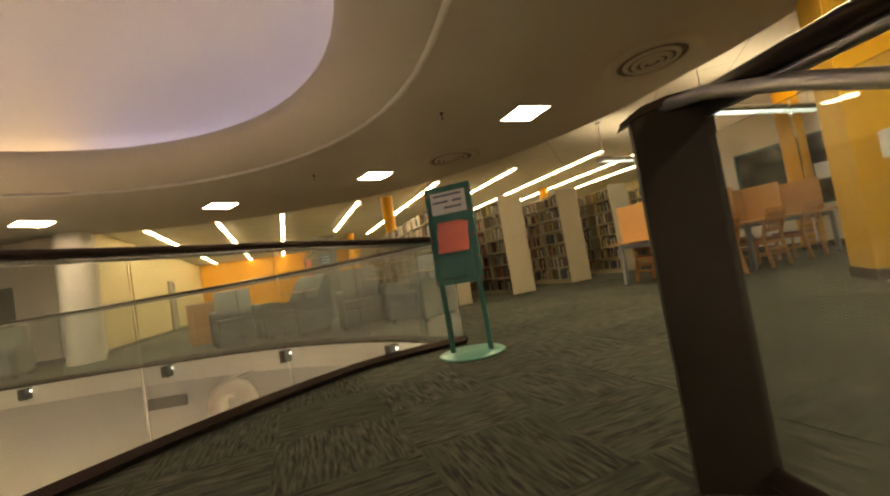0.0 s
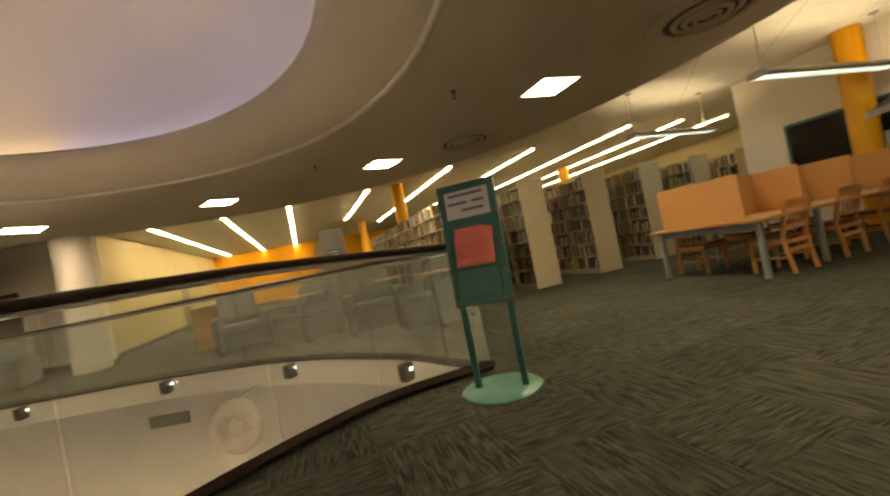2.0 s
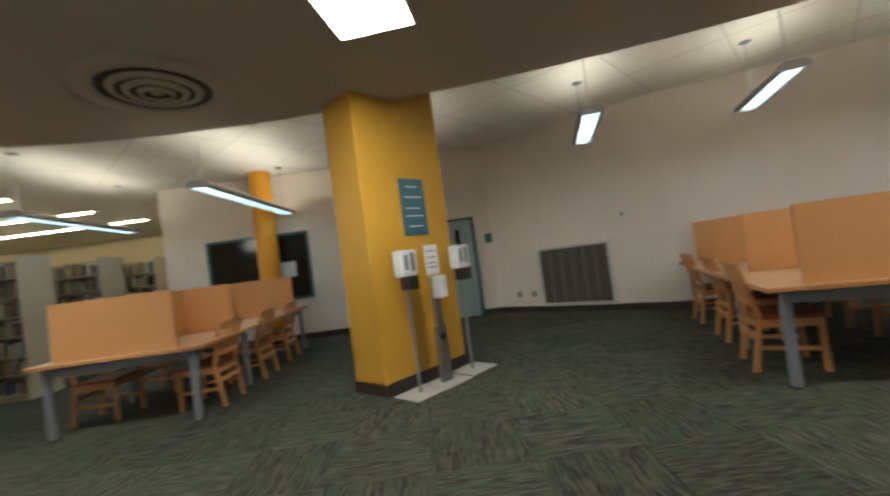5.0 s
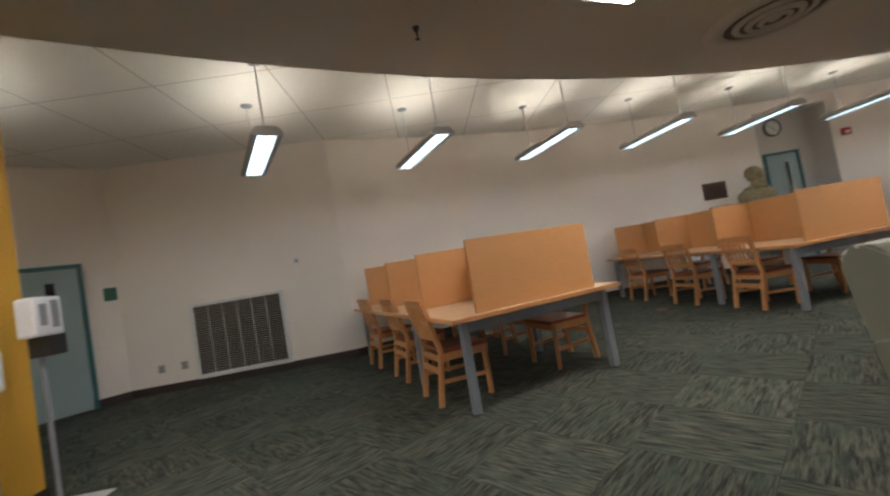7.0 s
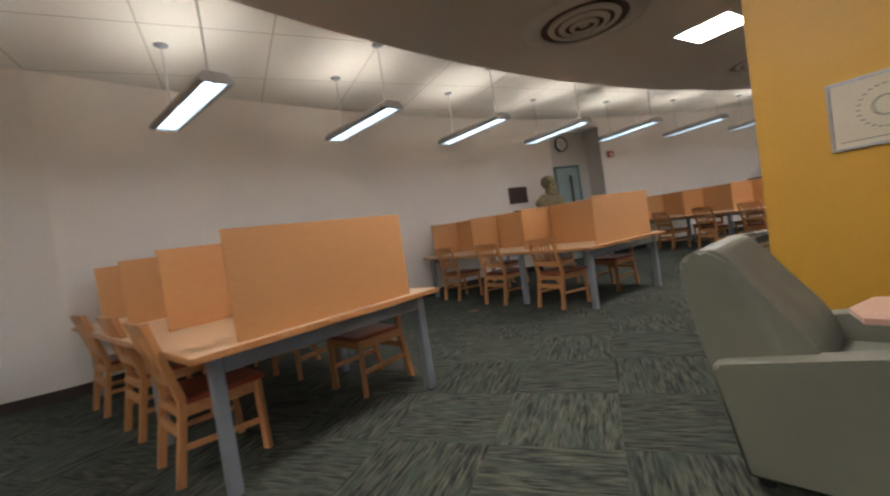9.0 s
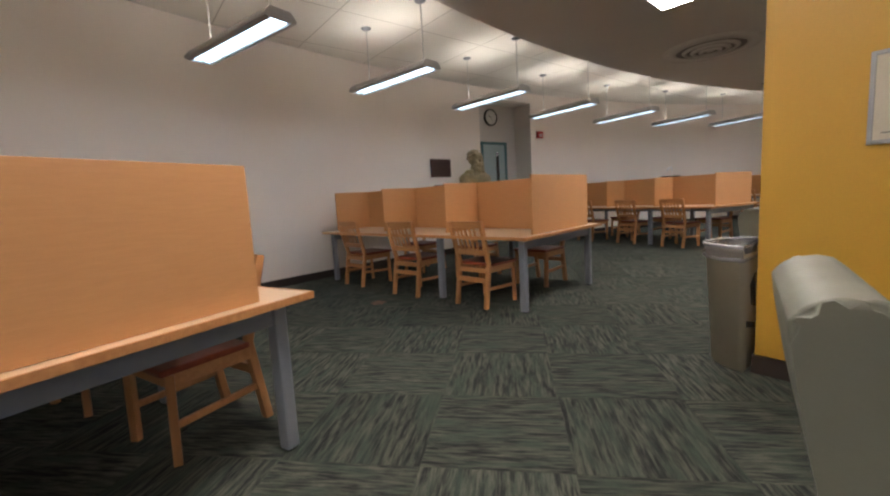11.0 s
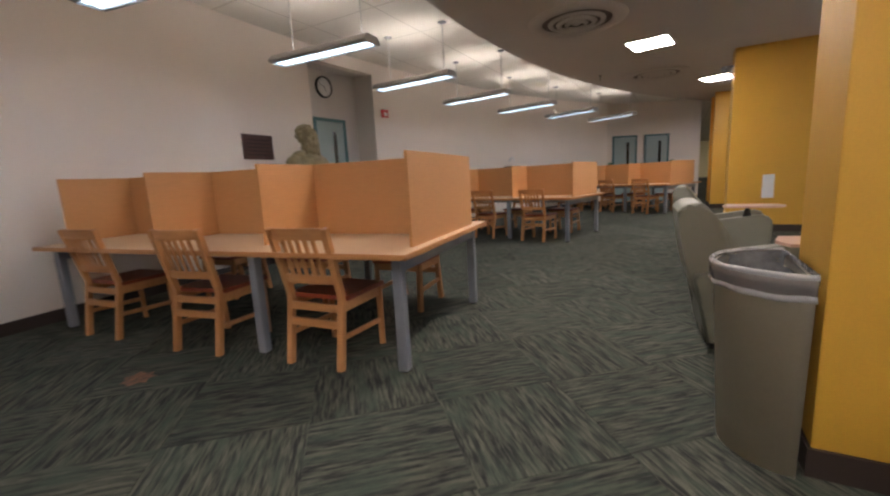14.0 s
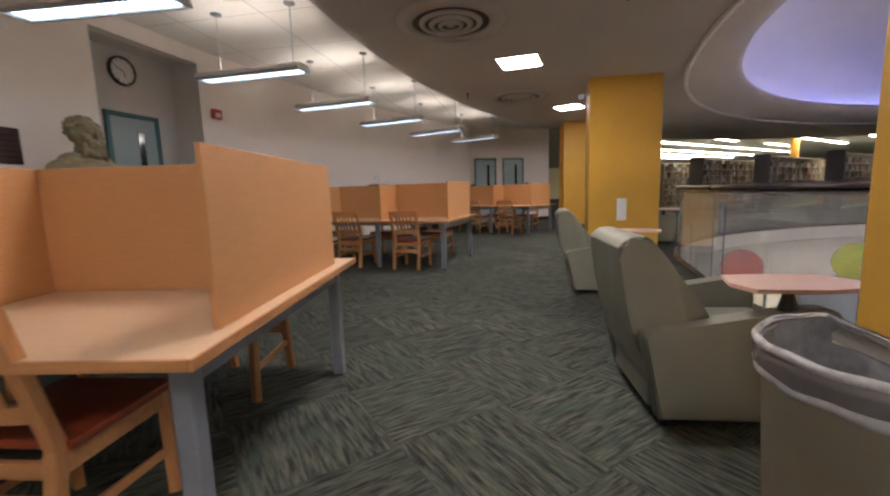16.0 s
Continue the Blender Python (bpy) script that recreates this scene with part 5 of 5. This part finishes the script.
for deg, z, lab in ((3.6, 1.7, "wall sensor"), (6.8, 0.42, "wall outlet"), (6.2, 0.42, "wall outlet")):
    o = thing("wall_outlet" if z < 1 else "wall_sensor", "small pale plastic " + lab + " plate", "outlet" if z < 1 else "sensor")
    if deg > 4:
        o.matrix_basis = on_wall((8.78, 2.6), (9.3, 3.95), 0.95 if deg > 6.5 else 0.6, z - 0.05, 0.01)
    else:
        o.matrix_basis = on_wall((8.42, 1.5), (8.9, 2.9), -0.15, z, 0.004)
    bm = BM()
    box(bm, -0.05, 0.001, -0.06, 0.05, 0.014, 0.06, 0.004)
    part("plate", bm, M_SLAT if z < 1 else M_CLOCKFACE, o)
    bm = BM()
    box(bm, -0.018, 0.014, -0.03, 0.018, 0.018, 0.03, 0.002)
    part("insert", bm, M_STEEL, o)

pq = thing("plaque", "dark bronze plaque on the pale wall", "plaque", "", wall_pose(-19.5, 1.64))
bm = BM()
box(bm, -0.27, 0.002, 0, 0.27, 0.03, 0.37, 0.006)
part("plate", bm, M_PLAQUE, pq)
bm = BM()
for k in range(5):
    box(bm, -0.21, 0.03, 0.06 + 0.055 * k, 0.21, 0.032, 0.078 + 0.055 * k)
part("raised_lines", bm, M_BRONZE_RAIL, pq, "raised lines of writing")
pq2 = thing("plaque", "small dark plaque below the large one", "plaque", "", wall_pose(-19.5, 1.38))
bm = BM()
box(bm, -0.28, 0.002, 0, 0.2, 0.025, 0.1, 0.004)
part("plate", bm, M_PLAQUE, pq2)

al = thing("fire_alarm", "red fire alarm box high on the wall", "fire alarm", "", wall_pose(-27.87, 2.56))
bm = BM()
box(bm, -0.09, 0.002, 0, 0.09, 0.06, 0.16, 0.01)
part("box", bm, M_REDPAINT, al)
bm = BM()
box(bm, -0.05, 0.06, 0.03, 0.05, 0.066, 0.1, 0.002)
part("strobe", bm, M_CLOCKFACE, al)

CK = on_wall(RB1, RB0, 0.845, 3.1)
ck = thing("wall_clock", "round wall clock with black rim and white face", "clock", "", CK)
R90 = Matrix.Rotation(radians(-90), 4, "X")
bm = BM()
lathe(bm, [(0.205, 0.0), (0.205, 0.04), (0.195, 0.05), (0.178, 0.045), (0.176, 0.03)], 40, R90)
part("rim", bm, M_DARK, ck, "black rim", True)
bm = BM()
lathe(bm, [(0.18, 0.03), (0.0005, 0.03)], 40, R90)
part("face", bm, M_CLOCKFACE, ck)
bm = BM()
for h in range(12):
    a = radians(30 * h)
    box(bm, -0.006, 0.031, 0.14, 0.006, 0.033, 0.165, 0, Matrix.Rotation(a, 4, "Y"))
box(bm, -0.005, 0.033, -0.02, 0.005, 0.035, 0.10, 0, Matrix.Rotation(radians(200), 4, "Y"))
box(bm, -0.004, 0.036, -0.02, 0.004, 0.038, 0.14, 0, Matrix.Rotation(radians(70), 4, "Y"))
part("clock_work", bm, M_DARK, ck, "black ticks and pointers")


# ---- bust on its pedestal ----
bp = polar(R_WALL - 0.42, -21.15)
pd = thing("pedestal", "plain grey-brown pedestal against the wall", "pedestal", "", pose(bp.x, bp.y, 0, 0, 0, 160))
bm = BM()
box(bm, -0.28, -0.28, 0, 0.28, 0.28, 0.08, 0.01)
box(bm, -0.24, -0.24, 0.08, 0.24, 0.24, 1.42, 0.01)
part("shaft", bm, M_GREYPANEL, pd)
bm = BM()
box(bm, -0.28, -0.28, 1.42, 0.28, 0.28, 1.47, 0.01)
part("cap", bm, M_GREYPANEL, pd)
bm = BM()


def lump(x, y, z, rx, ry, rz, rough=0.0, turn=0.0):
    m = pose(x, y, z, 0, turn, 0) @ Matrix.Diagonal((rx, ry, rz, 1))
    vs = bmesh.ops.create_icosphere(bm, subdivisions=3 if rz > 0.05 else 2, radius=1.0, matrix=m)["verts"]
    if rough:
        for v in vs:
            v.co += (v.co - Vector((x, y, z))).normalized() * rough * noise.noise(v.co * 42)


lump(-0.02, 0, 0.03, 0.17, 0.31, 0.13)
lump(0.05, 0, 0.06, 0.14, 0.23, 0.14)
for side in (-1, 1):
    lump(-0.02, side * 0.19, 0.07, 0.12, 0.13, 0.11)
    lump(-0.02, side * 0.1, 0.15, 0.10, 0.13, 0.09)
    lump(0.0, side * 0.112, 0.40, 0.03, 0.018, 0.042)
    lump(0.118, side * 0.042, 0.415, 0.026, 0.034, 0.018)
    lump(0.098, side * 0.06, 0.365, 0.035, 0.036, 0.04)
    lump(0.115, side * 0.03, 0.335, 0.03, 0.035, 0.014, 0.01)
lump(0.0, 0, 0.24, 0.085, 0.09, 0.14)
lump(0.02, 0, 0.39, 0.11, 0.105, 0.14)
lump(-0.02, 0, 0.43, 0.122, 0.118, 0.118, 0.02)
lump(0.128, 0, 0.375, 0.026, 0.02, 0.04)
lump(0.1, 0, 0.44, 0.045, 0.075, 0.03)
lump(0.085, 0, 0.275, 0.075, 0.085, 0.085, 0.03)
lump(0.085, 0, 0.22, 0.055, 0.062, 0.06, 0.03)
rc = random.Random(21)
for k in range(46):
    a, e = rc.uniform(0.55, 5.73), rc.uniform(-0.25, 1.4)
    lump(-0.02 + 0.12 * math.cos(a) * math.cos(e), 0.117 * math.sin(a) * math.cos(e), 0.435 + 0.115 * math.sin(e), 0.03, 0.03, 0.024)
for k in range(26):
    a = rc.uniform(-1.5, 1.5)
    lump(0.07 + 0.085 * math.cos(a), 0.085 * math.sin(a), rc.uniform(0.19, 0.31), 0.022, 0.02, 0.034)
bust = part("bust", bm, M_BUST, None, "", True)
tagged(bust, "bronze-coloured bust of a bearded head on a pedestal", "bust")
rm = bust.modifiers.new("one_skin", "REMESH")
rm.mode, rm.voxel_size, rm.use_smooth_shade = "VOXEL", 0.009, True
bust.matrix_basis = pose(bp.x, bp.y, 1.471, 0, 0, 156) @ Matrix.Scale(1.25, 4)

# ---- a worn orange mark on the carpet ----
mk = thing("carpet_mark", "faded orange worn mark on the carpet", "floor mark", "", pose(MARK[0], MARK[1], 0.0075, 0, 0, 25))
bm = BM()
vs = []
for k in range(14):
    r = (0.11 if k % 2 else 0.075) * (1 + 0.35 * noise.noise(Vector((k * 1.7, 0, 3))))
    vs.append(bm.verts.new((r * math.cos(2 * math.pi * k / 14), r * math.sin(2 * math.pi * k / 14), 0)))
bm.faces.new(vs)
part("mark", bm, M_MARK, mk)

# ---- small fixtures ----
cm = thing("security_camera", "small grey security camera on the yellow pier", "camera", "", Matrix.Translation((-0.87, -9.42, 2.93)) @ Matrix.Rotation(radians(-22), 4, "Z"))
bm = BM()
tube(bm, (-0.03, -0.12, 0), (0.1, -0.12, 0), 0.02, n=10)
part("bracket", bm, M_STEEL, cm)
bm = BM()
tube(bm, (0.1, -0.18, -0.03), (0.16, 0.02, -0.06), 0.045, 0.05, n=14)
part("camera_body", bm, M_STEEL, cm)
# Small white arch of unknown use; the ledge is added to carry it.
lp = thing("arched_lamp", "small white arched fixture of unknown use on a dark wall ledge", "lamp", "", wall_pose(-40.8, 1.45))
bm = BM()
box(bm, -0.22, 0.004, 0.0, 0.22, 0.3, 0.04, 0.006)
part("ledge", bm, M_DARK, lp, "dark ledge")
bm = BM()
sweep(bm, [(-0.06, 0.15, 0.04), (-0.07, 0.15, 0.22), (-0.03, 0.15, 0.3), (0.06, 0.15, 0.28), (0.14, 0.15, 0.18)], 0.02, 8)
part("arch", bm, M_PAPER, lp, "white arched neck", True)
door("door_stacks", on_wall((-16.35, 26.6), (-10.2, 11.4), 7.5), 0.95, 2.3, M_GREYPANEL, M_STEEL, "grey door in the cream wall", False)

for r, d in ((17.9, -36.5), (14.75, 24.4), (13.55, 37.9), (15.2, -24), (14.9, 5.6), (17.6, 2.0)):
    sp = thing("sprinkler", "small dark sprinkler head on the soffit", "sprinkler", "sprinklers", at_polar(r, d, SOFFIT))
    bm = BM()
    tube(bm, (0, 0, 0), (0, 0, -0.03), 0.03, 0.02, n=12)
    tube(bm, (0, 0, -0.03), (0, 0, -0.1), 0.008, n=8)
    tube(bm, (0, 0, -0.1), (0, 0, -0.104), 0.02, n=12)
    part("head", bm, M_DARK, sp)
for m in (on_wall(WW0, WW1, 0.1, 1.55), on_wall(E0, E1, 3.28, 1.3), on_wall(E0, E1, 1.0, 1.3)):
    s = thing("door_sign", "small dark green room sign beside a door", "sign", "door signs", m)
    bm = BM()
    box(bm, -0.08, 0.002, 0, 0.08, 0.012, 0.2, 0.003)
    part("plate", bm, M_GREEN, s)
nt = thing("paper_notice", "small framed paper notice on the pale wall", "notice", "", on_wall(WW0, WW1, 2.55, 1.25))
bm = BM()
box(bm, -0.11, 0.002, 0, 0.11, 0.01, 0.28, 0.002)
part("sheet", bm, M_PAPER, nt)
cs = thing("pier_notice", "white paper notice on the yellow pier", "notice", "", Matrix.Translation((-0.87, -9.42, 0)) @ Matrix.Rotation(radians(158), 4, "Z"))
bm = BM()
box(bm, 0.51, -0.008, 0.59, 0.68, -0.003, 1.0)
part("sheet", bm, M_PAPER, cs)

# ---- carpet tiles near the walk, each its own piece ----
bm = BM()
h = TILE / 2 - 0.0004
v = [bm.verts.new(p) for p in ((-h, -h, 0), (h, -h, 0), (h, h, 0), (-h, h, 0), (-h + 0.0012, -h + 0.0012, 0.003), (h - 0.0012, -h + 0.0012, 0.003), (h - 0.0012, h - 0.0012, 0.003), (-h + 0.0012, h - 0.0012, 0.003))]
bm.faces.new(v[4:])
for k in range(4):
    bm.faces.new((v[k], v[(k + 1) % 4], v[4 + (k + 1) % 4], v[4 + k]))
tile_mesh = finish(bm, "carpet_tile", M_CARPET)


def inside(p, loop):
    c = False
    for (x1, y1), (x2, y2) in zip(loop, loop[1:] + loop[:1]):
        if (y1 > p.y) != (y2 > p.y) and p.x < (x2 - x1) * (p.y - y1) / (y2 - y1) + x1:
            c = not c
    return c


rot = Matrix.Rotation(radians(TILE_TURN), 2)
cells = []
for i in range(-60, 60):
    for j in range(-60, 60):
        c = rot @ (Vector((i + 0.5, j + 0.5)) * TILE) + Vector((TILE_X, TILE_Y))
        r = (c - Vector((CX, CY))).length
        a = math.degrees(math.atan2(c.y - CY, c.x - CX))
        if not (14.6 < r < 21.0 and -24 < a < 20):
            continue
        corners = [c + rot @ Vector((sx * TILE / 2, sy * TILE / 2)) for sx in (-1, 1) for sy in (-1, 1)]
        if any(inside(q, HOLE) for q in corners):
            continue
        cells.append((abs(r - 16.6) + abs(a + 4) * 0.06, c))
cells.sort(key=lambda e: e[0])
for _, c in cells[:300]:
    o = new("carpet_tile", tile_mesh)
    o.parent = floor
    o.matrix_basis = pose(c.x, c.y, 0.0005, 0, 0, TILE_TURN)
